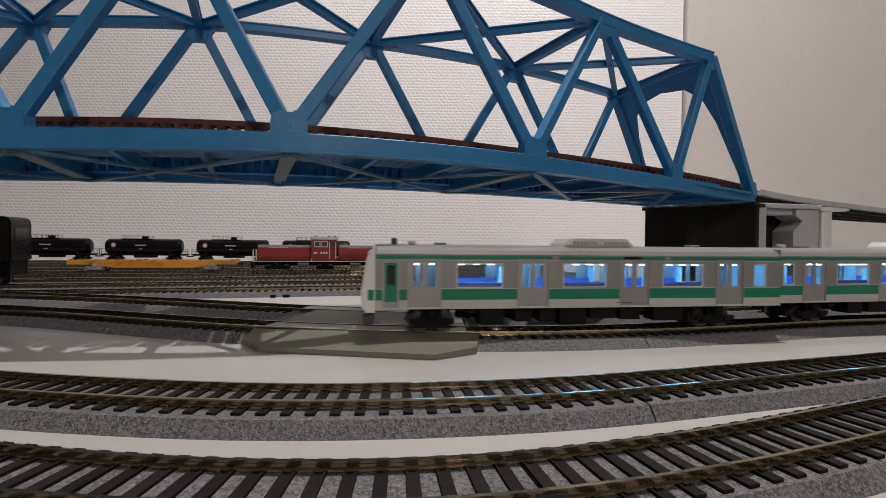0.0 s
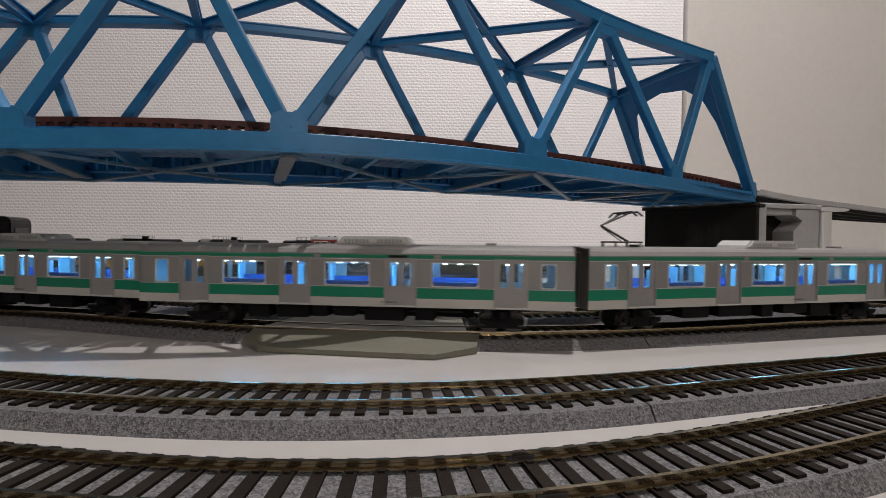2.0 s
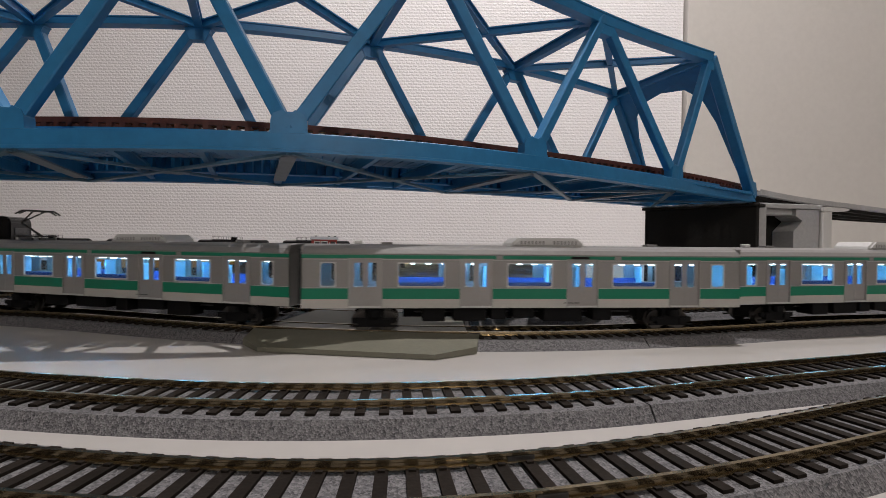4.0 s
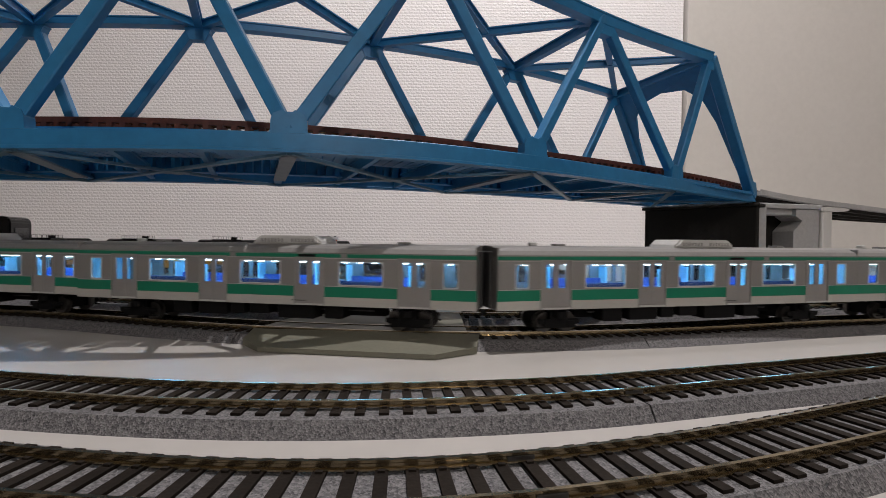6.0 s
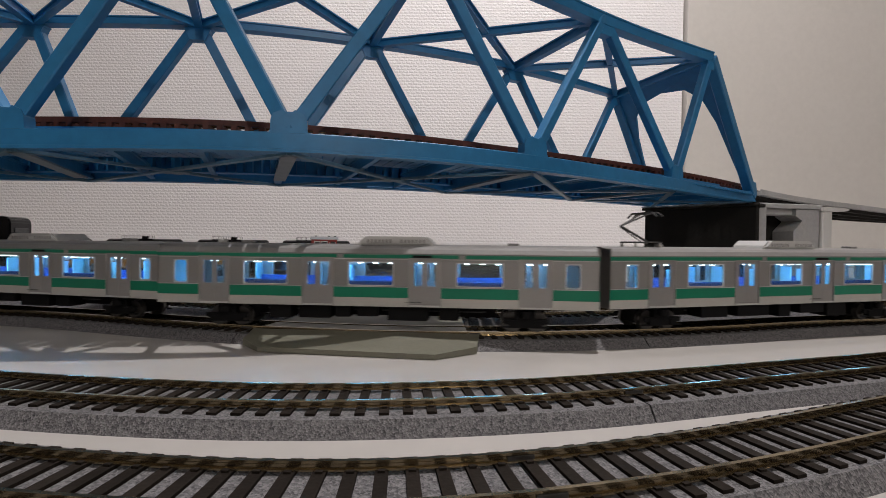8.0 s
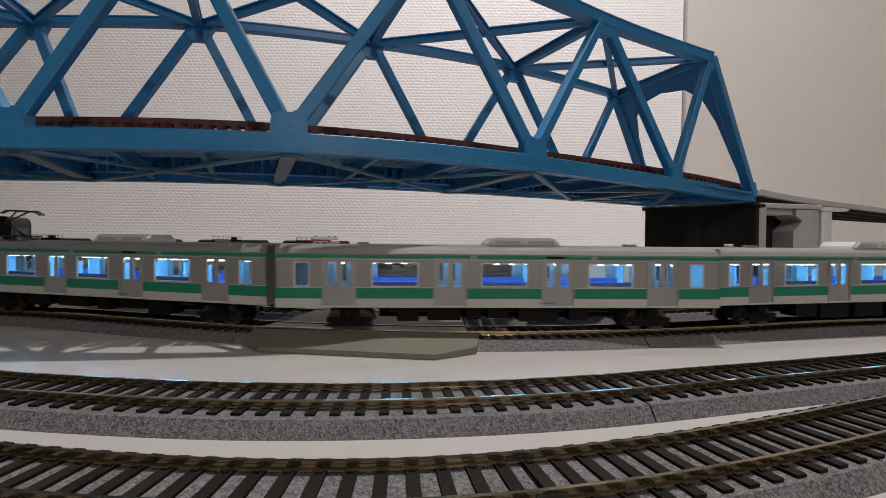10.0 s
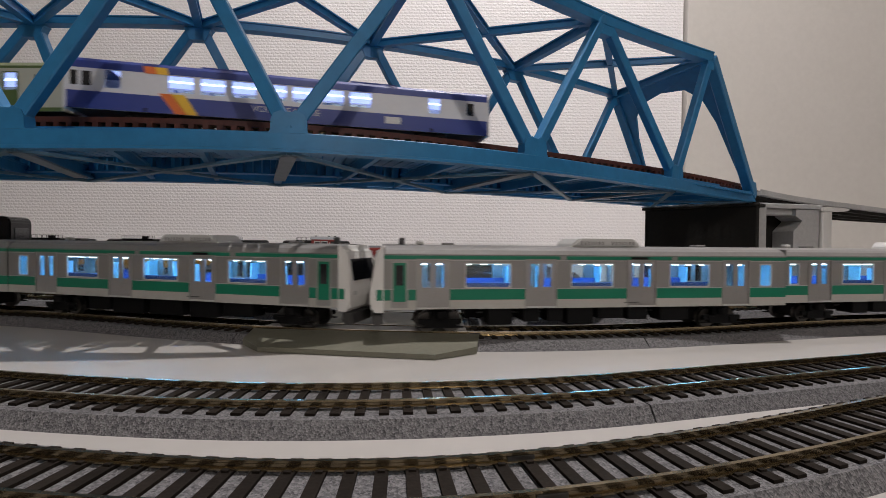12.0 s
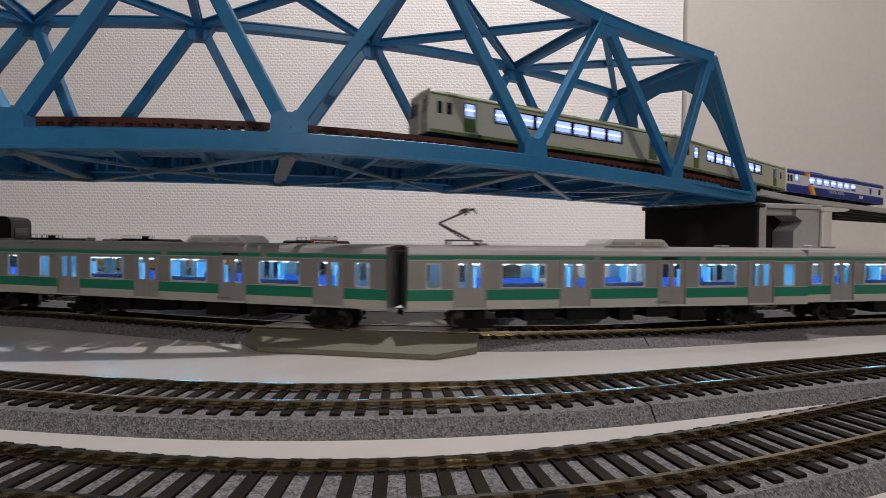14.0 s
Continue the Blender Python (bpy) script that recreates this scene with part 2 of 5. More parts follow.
class Line:
    """A smooth line through points, walked by its length."""

    def __init__(self, pts, zero_x=None):
        P = np.array(pts, float)
        d = np.r_[0, np.cumsum(np.linalg.norm(np.diff(P, axis=0), axis=1))]
        n, h = len(P), np.diff(d)
        A, B = np.zeros((n, n)), np.zeros(P.shape)
        A[0, 0] = A[-1, -1] = 1
        for i in range(1, n - 1):
            A[i, i - 1], A[i, i], A[i, i + 1] = h[i - 1], 2 * (h[i - 1] + h[i]), h[i]
            B[i] = 6 * ((P[i + 1] - P[i]) / h[i] - (P[i] - P[i - 1]) / h[i - 1])
        m = np.linalg.solve(A, B)
        u = np.linspace(0, d[-1], 6000)
        i = np.clip(np.searchsorted(d, u) - 1, 0, n - 2)
        hh = (d[i + 1] - d[i])[:, None]
        a = (d[i + 1] - u)[:, None] / hh
        b = 1 - a
        self.Q = a * P[i] + b * P[i + 1] + ((a ** 3 - a) * m[i] + (b ** 3 - b) * m[i + 1]) * hh * hh / 6
        self.S = np.r_[0, np.cumsum(np.linalg.norm(np.diff(self.Q, axis=0), axis=1))]
        if zero_x is not None:
            self.S -= np.interp(zero_x, self.Q[:, 0], self.S)

    def at(self, s):
        return Vector([float(np.interp(s, self.S, self.Q[:, k])) for k in range(3)])

    def way(self, s):
        return (self.at(s + 0.002) - self.at(s - 0.002)).normalized()

    def s_of_x(self, x):
        return float(np.interp(x, self.Q[:, 0], self.S))

    def side(self, s, d, dz=0.0):
        w = self.way(s)
        return self.at(s) + Vector((-w.y, w.x, 0)).normalized() * d + Vector((0, 0, dz))

    def stance(self, s):
        w = self.way(s)
        return Matrix.Translation(self.at(s)) @ Euler((0, -math.asin(w.z), math.atan2(w.y, w.x))).to_matrix().to_4x4()


def sweep(bm, line, s0, s1, step, outline):
    """A closed outline of (across, up) drawn along a line."""
    n = max(2, int((s1 - s0) / step) + 1)
    rings = []
    for k in range(n):
        s = s0 + (s1 - s0) * k / (n - 1)
        rings.append([bm.verts.new(line.side(s, a, z)) for a, z in outline])
    m = len(outline)
    for r, q in zip(rings, rings[1:]):
        for i in range(m):
            bm.faces.new((r[i], q[i], q[(i + 1) % m], r[(i + 1) % m]))
    bm.faces.new(rings[0])
    bm.faces.new(rings[-1][::-1])


RAIL_TOP = 0.0075
GAUGE = 0.0165
RAIL_SHAPE = [(-0.0011, -0.0021), (0.0011, -0.0021), (0.0011, -0.0018), (0.0003, -0.0016), (0.0003, -0.0008), (0.0005, -0.0006), (0.0005, 0.0), (-0.0005, 0.0), (-0.0005, -0.0006), (-0.0003, -0.0008), (-0.0003, -0.0016), (-0.0011, -0.0018)]


def sleeper_mesh(name, mat, width=0.0029, length=0.0272, depth=0.0012):
    bm = bmesh.new()
    box(bm, -width / 2, width / 2, -length / 2, length / 2, -0.0021 - depth, -0.0021)
    for s in (-1, 1):
        for d in (-1, 1):
            y = s * GAUGE / 2 + d * 0.0015
            box(bm, -0.0008, 0.0008, y - 0.0005, y + 0.0005, -0.0021, -0.0016)
    me = bpy.data.meshes.new(name)
    bmesh.ops.recalc_face_normals(bm, faces=bm.faces[:])
    bm.to_mesh(me)
    bm.free()
    me.materials.append(mat)
    return me


SLEEPER_MESH = sleeper_mesh("sleeper", SLEEPER)
TIMBER_MESH = sleeper_mesh("timber", RUST, 0.0032, 0.0325, 0.0026)


def track(label, line, s0, s1, joints=(), pieces=True, near=None, gaps=(), base=0.0225, group="tracks on the baseboard"):
    """Track on a moulded roadbed: two rails, sleepers, ballast sections. near: stretch with single sleepers."""
    root = thing("model_track", label, "model track", group)
    top = min(0.0172, base - 0.0030)
    cuts = [s0, *[j for j in joints if s0 < j < s1], s1]
    for a, b in zip(cuts, cuts[1:]):
        bm = bmesh.new()
        g = 0.0003
        sweep(bm, line, a + g, b - g, 0.012, [(-base, -RAIL_TOP), (base, -RAIL_TOP), (top, -0.0029), (-top, -0.0029)])
        part("roadbed", bm, BALLAST, root, "grey speckled plastic ballast")
    for d in (-GAUGE / 2, GAUGE / 2):
        bm = bmesh.new()
        sweep(bm, line, s0, s1, 0.01, [(a + d, z) for a, z in RAIL_SHAPE])
        part("rail", bm, RAIL, root, "brassy nickel rail")
    for j in cuts[1:-1]:
        for d in (-GAUGE / 2, GAUGE / 2):
            bm = bmesh.new()
            box(bm, -0.0032, 0.0032, d - 0.0008, d + 0.0008, -0.0019, -0.0008)
            part("rail_joiner", bm, WHEEL, root).matrix_basis = line.stance(j)
    pitch = 0.0068
    n = int((s1 - s0) / pitch)
    rest = bmesh.new()
    lo, hi = near if near else (s0, s1)
    for i in range(n):
        s = s0 + (i + 0.5) * pitch
        if any(a < s < b for a, b in gaps):
            continue
        if pieces and lo <= s <= hi:
            share("sleeper", SLEEPER_MESH, line.stance(s), root)
        else:
            m = line.stance(s)
            vs = box(rest, -0.00125, 0.00125, -0.015, 0.015, -0.0033, -0.0021)
            for v in vs:
                v.co = m @ v.co
    if len(rest.verts):
        tagged(part("sleepers", rest, SLEEPER, root), kind="stuff")
    else:
        rest.free()
    return root


# ---- the lines ----
def main_y(x):
    return -4.91 * x ** 4 + 0.0098 * x ** 3 + 1.1435 * x ** 2 - 0.0017 * x + 0.2574


R0 = RAIL_TOP
MAIN = Line([(-3.6, 0.30, R0), (-2.0, 0.34, R0), (-1.0, 0.352, R0), (-0.6, 0.352, R0), (-0.42, 0.342, R0)]
            + [(x, main_y(x), R0) for x in (-0.32, -0.24, -0.16, -0.08, 0.0, 0.08, 0.16, 0.24, 0.32)]
            + [(0.42, 0.342, R0), (0.6, 0.366, R0), (1.0, 0.41, R0), (2.0, 0.50, R0), (4.2, 0.62, R0)], 0.0)
SECOND = Line([tuple(MAIN.side(s, 0.067)) for s in np.linspace(-1.5, 1.5, 25)], 0.0)
FRONT = Line([(-0.45, 0.21, R0), (-0.30, 0.155, R0), (-0.19, 0.119, R0), (-0.10, 0.0995, R0), (-0.05, 0.0937, R0), (0.0, 0.0954, R0), (0.05, 0.1068, R0), (0.10, 0.1243, R0), (0.136, 0.1386, R0), (0.22, 0.168, R0), (0.5, 0.235, R0)], 0.0)
MIDDLE = Line([(-0.45, 0.265, R0), (-0.25, 0.184, R0), (-0.145, 0.157, R0), (-0.105, 0.1515, R0), (-0.058, 0.148, R0), (-0.023, 0.149, R0), (0.003, 0.1517, R0), (0.04, 0.158, R0), (0.084, 0.1695, R0), (0.135, 0.184, R0), (0.185, 0.1985, R0), (0.30, 0.235, R0), (0.5, 0.285, R0)], 0.0)
K = 0.68
UP = Line([(-5.3, 0.30, 0.1213), (-2.5, 0.292, 0.1213), (-1.0, 0.287, 0.1213), (-0.55, 0.2865, 0.1213),
           (-0.3365, 0.2858, 0.1213), (-0.2400, 0.2818, 0.1213), (-0.1443, 0.2830, 0.1213), (-0.0545, 0.3039, 0.1213), (0.0328, 0.3434, 0.1206), (0.1187, 0.3873, 0.1194), (0.2012, 0.4360, 0.1183), (0.2801, 0.4910, 0.1170), (0.3588, 0.5484, 0.1152), (0.4440, 0.5988, 0.1130), (0.5311, 0.6415, 0.1107), (0.6169, 0.6862, 0.1087),
           (0.9, 0.80, 0.106), (1.3, 0.90, 0.105)], -0.3365)

# ---- the room ----
def slab(name, x0, x1, y0, y1, z0, z1, mat, label, category):
    bm = bmesh.new()
    box(bm, x0, x1, y0, y1, z0, z1)
    return tagged(part(name, bm, mat), label, category, kind="structure")


slab("baseboard_table", -5.4, 5.4, -0.12, 1.15, -0.03, 0.0, WHITE_BOARD, "white painted baseboard carrying the model railway", "baseboard")
slab("wall_north", -5.5, 0.572, 1.15, 1.25, -0.75, 1.65, WALLPAPER, "off-white embossed vinyl wallpapered wall", "wall")
slab("wall_north_panel", 0.579, 5.5, 1.14, 1.25, -0.75, 1.65, SMOOTH_WALL, "smooth beige plastered wall panel beside the wallpaper", "wall")
slab("trim", 0.572, 0.579, 1.165, 1.25, -0.75, 1.65, SEAM, "dark vertical seam between wall and panel", "trim")
slab("wall_south", -5.5, 5.5, -2.6, -2.5, -0.75, 1.65, SMOOTH_WALL, "plain beige wall", "wall")
slab("wall_west", -5.6, -5.5, -2.6, 1.25, -0.75, 1.65, SMOOTH_WALL, "plain beige wall", "wall")
slab("wall_east", 5.5, 5.6, -2.6, 1.25, -0.75, 1.65, SMOOTH_WALL, "plain beige wall", "wall")
slab("floor", -5.5, 5.5, -2.5, 1.15, -0.80, -0.75, material("brown_floor", (0.25, 0.17, 0.1), 0.5, 0, 0.2, 40, 0, 2), "brown wooden floor", "floor")
slab("ceiling", -5.5, 5.5, -2.5, 1.25, 1.65, 1.75, CEIL, "white papered ceiling", "ceiling")

# ---- tracks on the board ----
track("curved track on grey plastic roadbed along the board edge", FRONT, -0.24, 0.36, [0.02], near=(-0.16, 0.24), base=0.0178)
track("curved track on grey plastic roadbed, second from the edge", MIDDLE, -0.30, 0.40, [0.062], near=(-0.20, 0.30), base=0.0195)
CROSS = (-0.098, 0.013)
track("curved main track on grey roadbed through a level crossing", MAIN, -3.2, 3.9, [-0.107, 0.0165, 0.105, 0.7], near=(-0.5, 0.5), gaps=[CROSS])
track("track on grey roadbed running behind the main track", SECOND, -1.3, 1.3, [-0.10, 0.0165], near=(-0.55, 0.5), gaps=[(-0.10, 0.013)])


def yard_line(y, slope):
    return Line([(x, y + slope * (x + 0.2), R0) for x in (-1.6, -0.8, -0.2, 0.3, 0.6)], -0.2)


YARD = [(0.462, 0.26), (0.530, 0.25), (0.598, 0.24), (0.667, 0.23), (0.737, 0.22), (0.81, 0.21), (0.89, 0.195), (0.97, 0.18), (1.055, 0.16)]
YARD_LINES = [yard_line(*a) for a in YARD]
for i, ln in enumerate(YARD_LINES):
    track("storage track on grey roadbed in the yard", ln, -1.2, 0.42 if i > 2 else 0.32, [-0.125, -0.06] if i == 0 else [], near=(-0.35, 0.12) if i == 0 else (9, 9), group="storage tracks in the yard")

# dark cable clips at the edge of the yard roadbed
for s, w in ((0.035, 0.005), (0.047, 0.006), (0.125, 0.005)):
    bm = rounded(-w / 2, w / 2, -0.002, 0.002, 0.0, 0.0026, 0.0004, 1)
    ob = part("cable_clip", bm, BLACK)
    p = YARD_LINES[0].side(s, -0.0245)
    ob.matrix_world = pose(p.x, p.y, 0.0, 0, 0, 14)
    tagged(ob, "small black plastic clip beside the yard roadbed", "clip", "clips by the yard roadbed")


# ---- level crossing ----
def level_crossing():
    root = thing("level_crossing", "olive-grey plastic level crossing with sloped ramps over the tracks", "level crossing")
    a, b = CROSS
    n = 8

    def strip(name, line, d0, d1, z0, z1, mat, t=0.004):
        bm = bmesh.new()
        rows = []
        for k in range(n + 1):
            s = a + (b - a) * k / n
            rows.append([bm.verts.new(line.side(s, d, z)) for d, z in ((d0, z0), (d1, z1), (d1, z1 - t), (d0, max(z0 - t, -RAIL_TOP + 0.0002)))])
        for r, q in zip(rows, rows[1:]):
            for i in range(4):
                bm.faces.new((r[i], q[i], q[(i + 1) % 4], r[(i + 1) % 4]))
        bm.faces.new(rows[0])
        bm.faces.new(rows[-1][::-1])
        return part(name, bm, mat, root)
    strip("infill_plate", MAIN, -0.0068, 0.0068, -0.0004, -0.0004, PLATE_PALE)
    strip("infill_plate", SECOND, -0.0068, 0.0068, -0.0004, -0.0004, PLATE_PALE)
    strip("road_plate", MAIN, 0.0098, 0.0575, -0.0004, -0.0004, PLATE)
    strip("road_plate", SECOND, 0.0098, 0.021, -0.0004, -0.003, PLATE)
    # ramp towards the board edge: a raised middle with sloped cheeks and a low lip
    bm = bmesh.new()
    e = [(a - 0.004, -0.0098, -0.0012), (a + 0.010, -0.0098, -0.0010), (b - 0.036, -0.0098, -0.0004), (b + 0.006, -0.0098, -0.0012)]
    m = [(a + 0.014, -0.036, -0.0048), (b - 0.016, -0.040, -0.0048), (b + 0.003, -0.027, -0.0040), (a - 0.001, -0.024, -0.0040)]
    top = [bm.verts.new(MAIN.side(s, d, z)) for s, d, z in e]
    low = [bm.verts.new(MAIN.side(s, d, z)) for s, d, z in m]
    foot = [bm.verts.new(MAIN.side(s, d, -RAIL_TOP + 0.0003)) for s, d, z in m]
    back = [bm.verts.new(MAIN.side(s, d, -RAIL_TOP + 0.0003)) for s, d, z in (e[0], e[3])]
    bm.faces.new((top[0], top[1], low[0], low[3]))
    bm.faces.new((top[1], top[2], low[0]))
    bm.faces.new((top[2], low[1], low[0]))
    bm.faces.new((top[2], top[3], low[2], low[1]))
    bm.faces.new((low[3], low[0], foot[0], foot[3]))
    bm.faces.new((low[0], low[1], foot[1], foot[0]))
    bm.faces.new((low[1], low[2], foot[2], foot[1]))
    bm.faces.new((low[2], top[3], back[1], foot[2]))
    bm.faces.new((top[0], low[3], foot[3], back[0]))
    bm.faces.new((top[0], back[0], back[1], top[3], top[2], top[1]))
    bm.faces.new((back[0], foot[3], foot[0], foot[1], foot[2], back[1]))
    part("ramp", bm, PLATE, root, "olive-grey sloped ramp")
    return root


level_crossing()


# ---- the bridge ----
Z_LOW, Z_TOP = 0.0985, 0.2155
CHORD = 0.0090
NB = [(-0.62, 0.243), (-0.48, 0.240), (-0.345, 0.2355), (-0.2123, 0.234), (-0.0770, 0.2371), (0.0541, 0.291), (0.1876, 0.3881), (0.3131, 0.4835)]
NT = [(-0.55, 0.242), (-0.412, 0.239), (-0.277, 0.2365), (-0.1372, 0.2385), (-0.0098, 0.2675), (0.1135, 0.3457), (0.2295, 0.4136)]
FB = [(-0.65, 0.361), (-0.53, 0.3605), (-0.400, 0.36), (-0.2670, 0.3605), (-0.1315, 0.376), (0.000, 0.4185), (0.1295, 0.483), (0.2448, 0.559)]
FT = [(-0.585, 0.361), (-0.455, 0.3602), (-0.3093, 0.3599), (-0.1861, 0.3618), (-0.0602, 0.3922), (0.0641, 0.4445), (0.1871, 0.5223)]


def truss_bridge():
    root = thing("truss_bridge", "blue painted steel Warren truss railway bridge model", "bridge")
    zc = Z_LOW + CHORD / 2

    def bar(name, p, q, w, h, mat=BLUE, side=None, label=""):
        bm = bmesh.new()
        beam(bm, p, q, w, h, side)
        bmesh.ops.bevel(bm, geom=bm.edges[:], offset=min(w, h) * 0.1, segments=1, affect="EDGES")
        return part(name, bm, mat, root, label)

    def girder(name, p, q, w, h, mat=BLUE):
        """Member of two side webs and two flanges, open lattice look: an I shape laid along the bar."""
        p, q = Vector(p), Vector(q)
        d = (q - p).normalized()
        out = Vector((0, 0, 1)).cross(d).normalized()
        up = d.cross(out)
        bm = bmesh.new()
        t = h * 0.16
        beam(bm, p + up * (h - t) / 2, q + up * (h - t) / 2, w, t, out)
        beam(bm, p - up * (h - t) / 2, q - up * (h - t) / 2, w, t, out)
        beam(bm, p, q, w * 0.3, h - 2 * t, out)
        return part(name, bm, mat, root)
    for B, T in ((NB, NT), (FB, FT)):
        low = Line([(x, y, zc) for x, y in B])
        half = CHORD / 2
        bm = bmesh.new()
        sweep(bm, low, -0.0012, low.S[-1] + 0.0012, 0.012, [(-0.0036, half - 0.0004), (-0.0032, half), (0.0032, half), (0.0036, half - 0.0004), (0.0036, 0.0010 - half), (0.0040, 0.0007 - half), (0.0040, -half - 0.0006), (-0.0040, -half - 0.0006), (-0.0040, 0.0007 - half), (-0.0036, 0.0010 - half)])
        part("bottom_chord", bm, BLUE, root, "deep blue box chord with a lower lip")
        high = Line([(x, y, Z_TOP if B is NB else Z_TOP + 0.0016) for x, y in T])
        t = 0.0042 if B is NB else 0.0031
        bm = bmesh.new()
        sweep(bm, high, -0.001, high.S[-1] + 0.001, 0.012, [(-0.0042, t), (0.0042, t), (0.0042, t - 0.0010), (0.0033, t - 0.0013), (0.0033, 0.0013 - t), (0.0042, 0.0010 - t), (0.0042, -t), (-0.0042, -t), (-0.0042, 0.0010 - t), (-0.0033, 0.0013 - t), (-0.0033, t - 0.0013), (-0.0042, t - 0.0010)])
        part("top_chord", bm, BLUE, root)
        for i, (x, y) in enumerate(T):
            for j in (i, i + 1):
                bx, by = B[j]
                if i == len(T) - 1 and j == i + 1:
                    bar("end_post", (bx, by, zc), (x, y, Z_TOP), 0.0090, 0.0085)
                else:
                    bar("diagonal", (bx, by, zc + 0.0052), (x, y, Z_TOP + 0.0028), 0.0064, 0.0070)
        # gusset plates at the lower and upper joints
        for k, (x, y) in enumerate(B):
            if k == 0:
                continue
            a, c = Vector((*B[k - 1], 0)), Vector((*B[min(k + 1, len(B) - 1)], 0))
            w = (c - a).normalized()
            bm = bmesh.new()
            if k < len(B) - 1:
                right = [(0.0105, -0.0006), (0.0092, 0.0002), (0.0087, 0.0014), (0.0086, 0.0060), (0.0074, 0.0092), (0.0030, 0.0112), (0.0018, 0.0102)]
                out = right + [(-u, v) for u, v in right[::-1]]
            else:
                out = [(-0.012, 0.0), (0.004, 0.0), (0.002, 0.010), (-0.006, 0.010)]
            prism(bm, out, -0.0034, 0.0034)
            ob = part("gusset_plate", bm, BLUE, root)
            ob.matrix_basis = Matrix.Translation((x, y, Z_LOW + CHORD)) @ Euler((0, 0, math.atan2(w.y, w.x))).to_matrix().to_4x4()
        for k, (x, y) in enumerate(T):
            a, c = Vector((*T[max(k - 1, 0)], 0)), Vector((*T[min(k + 1, len(T) - 1)], 0))
            w = (c - a).normalized()
            e = 0.0105 if k < len(T) - 1 else 0.0015
            bm = bmesh.new()
            prism(bm, [(-0.0105, 0.0), (e, 0.0), (e * 0.85, -0.0014), (e * 0.55, -0.0088), (-0.0058, -0.0088), (-0.0090, -0.0014)], -0.0034, 0.0034)
            ob = part("gusset_plate", bm, BLUE, root)
            ob.matrix_basis = Matrix.Translation((x, y, Z_TOP - 0.0025)) @ Euler((0, 0, math.atan2(w.y, w.x))).to_matrix().to_4x4()
    # struts and crossed braces overhead
    for k in range(len(NT)):
        girder("top_strut", (*NT[k], Z_TOP + 0.001), (*FT[k], Z_TOP + 0.001), 0.0055, 0.0075)
        if k + 1 < len(NT):
            girder("top_brace", (*NT[k], Z_TOP + 0.001), (*FT[k + 1], Z_TOP + 0.001), 0.0045, 0.0058)
            girder("top_brace", (*FT[k], Z_TOP + 0.0005), (*NT[k + 1], Z_TOP + 0.0005), 0.0045, 0.0058)
    # portal frame with an arched lower edge between the end posts
    n0, n1 = Vector((*NT[-1], Z_TOP)), Vector((*NB[-1], zc))
    f0, f1 = Vector((*FT[-1], Z_TOP)), Vector((*FB[-1], zc))
    out = [(0, 0.01), (1, 0.01), (1, 0.95), (0.97, 0.95), (0.90, 0.40), (0.84, 0.22), (0.72, 0.13), (0.50, 0.10), (0.28, 0.13), (0.16, 0.22), (0.10, 0.40), (0.03, 0.95), (0, 0.95)]
    normal = (n1 - n0).cross(f0 - n0).normalized() * 0.0012
    bm = bmesh.new()
    lo, hi = [], []
    for u, v in out:
        p = (n0.lerp(n1, v)).lerp(f0.lerp(f1, v), u)
        lo.append(bm.verts.new(p - normal))
        hi.append(bm.verts.new(p + normal))
    bm.faces.new(lo)
    bm.faces.new(hi[::-1])
    for k in range(len(out)):
        bm.faces.new((lo[k], hi[k], hi[(k + 1) % len(out)], lo[(k + 1) % len(out)]))
    part("portal_frame", bm, BLUE, root, "arched blue portal plate")
    # floor beams, stringers and crossed laterals under the deck
    for k in range(len(NB)):
        girder("floor_beam", (*NB[k], Z_LOW + 0.005), (*FB[k], Z_LOW + 0.005), 0.0055, 0.0098, BLUE)
        if k + 1 < len(NB):
            for u in (0.33, 0.67):
                n0 = Vector((*NB[k], 0)).lerp(Vector((*NB[k + 1], 0)), u)
                f0 = Vector((*FB[k], 0)).lerp(Vector((*FB[k + 1], 0)), u)
                n0.z = f0.z = Z_LOW + 0.0052
                girder("floor_beam", n0, f0, 0.0030, 0.0085, BLUE)
            for (p, q) in ((NB[k], FB[k + 1]), (FB[k], NB[k + 1])):
                bar("lateral_brace", (*p, Z_LOW - 0.0008), (*q, Z_LOW - 0.0008), 0.0042, 0.0016, BLUE_PALE)
            mid = (Vector((*NB[k], 0)) + Vector((*NB[k + 1], 0)) + Vector((*FB[k], 0)) + Vector((*FB[k + 1], 0))) / 4
            bm = bmesh.new()
            prism(bm, [(-0.012, 0), (0, -0.009), (0.012, 0), (0, 0.009)], Z_LOW - 0.0020, Z_LOW - 0.0008, "z")
            ob = part("brace_plate", bm, BLUE_PALE, root)
            ob.matrix_basis = Matrix.Translation((mid.x, mid.y, 0))
            for u in (0.24, 0.40, 0.60):
                p = Vector((*NB[k], Z_LOW + 0.0148)).lerp(Vector((*FB[k], Z_LOW + 0.0148)), u)
                q = Vector((*NB[k + 1], Z_LOW + 0.0148)).lerp(Vector((*FB[k + 1], Z_LOW + 0.0148)), u)
                girder("stringer", p - Vector((0, 0, 0.0008)), q - Vector((0, 0, 0.0008)), 0.0050, 0.0062)
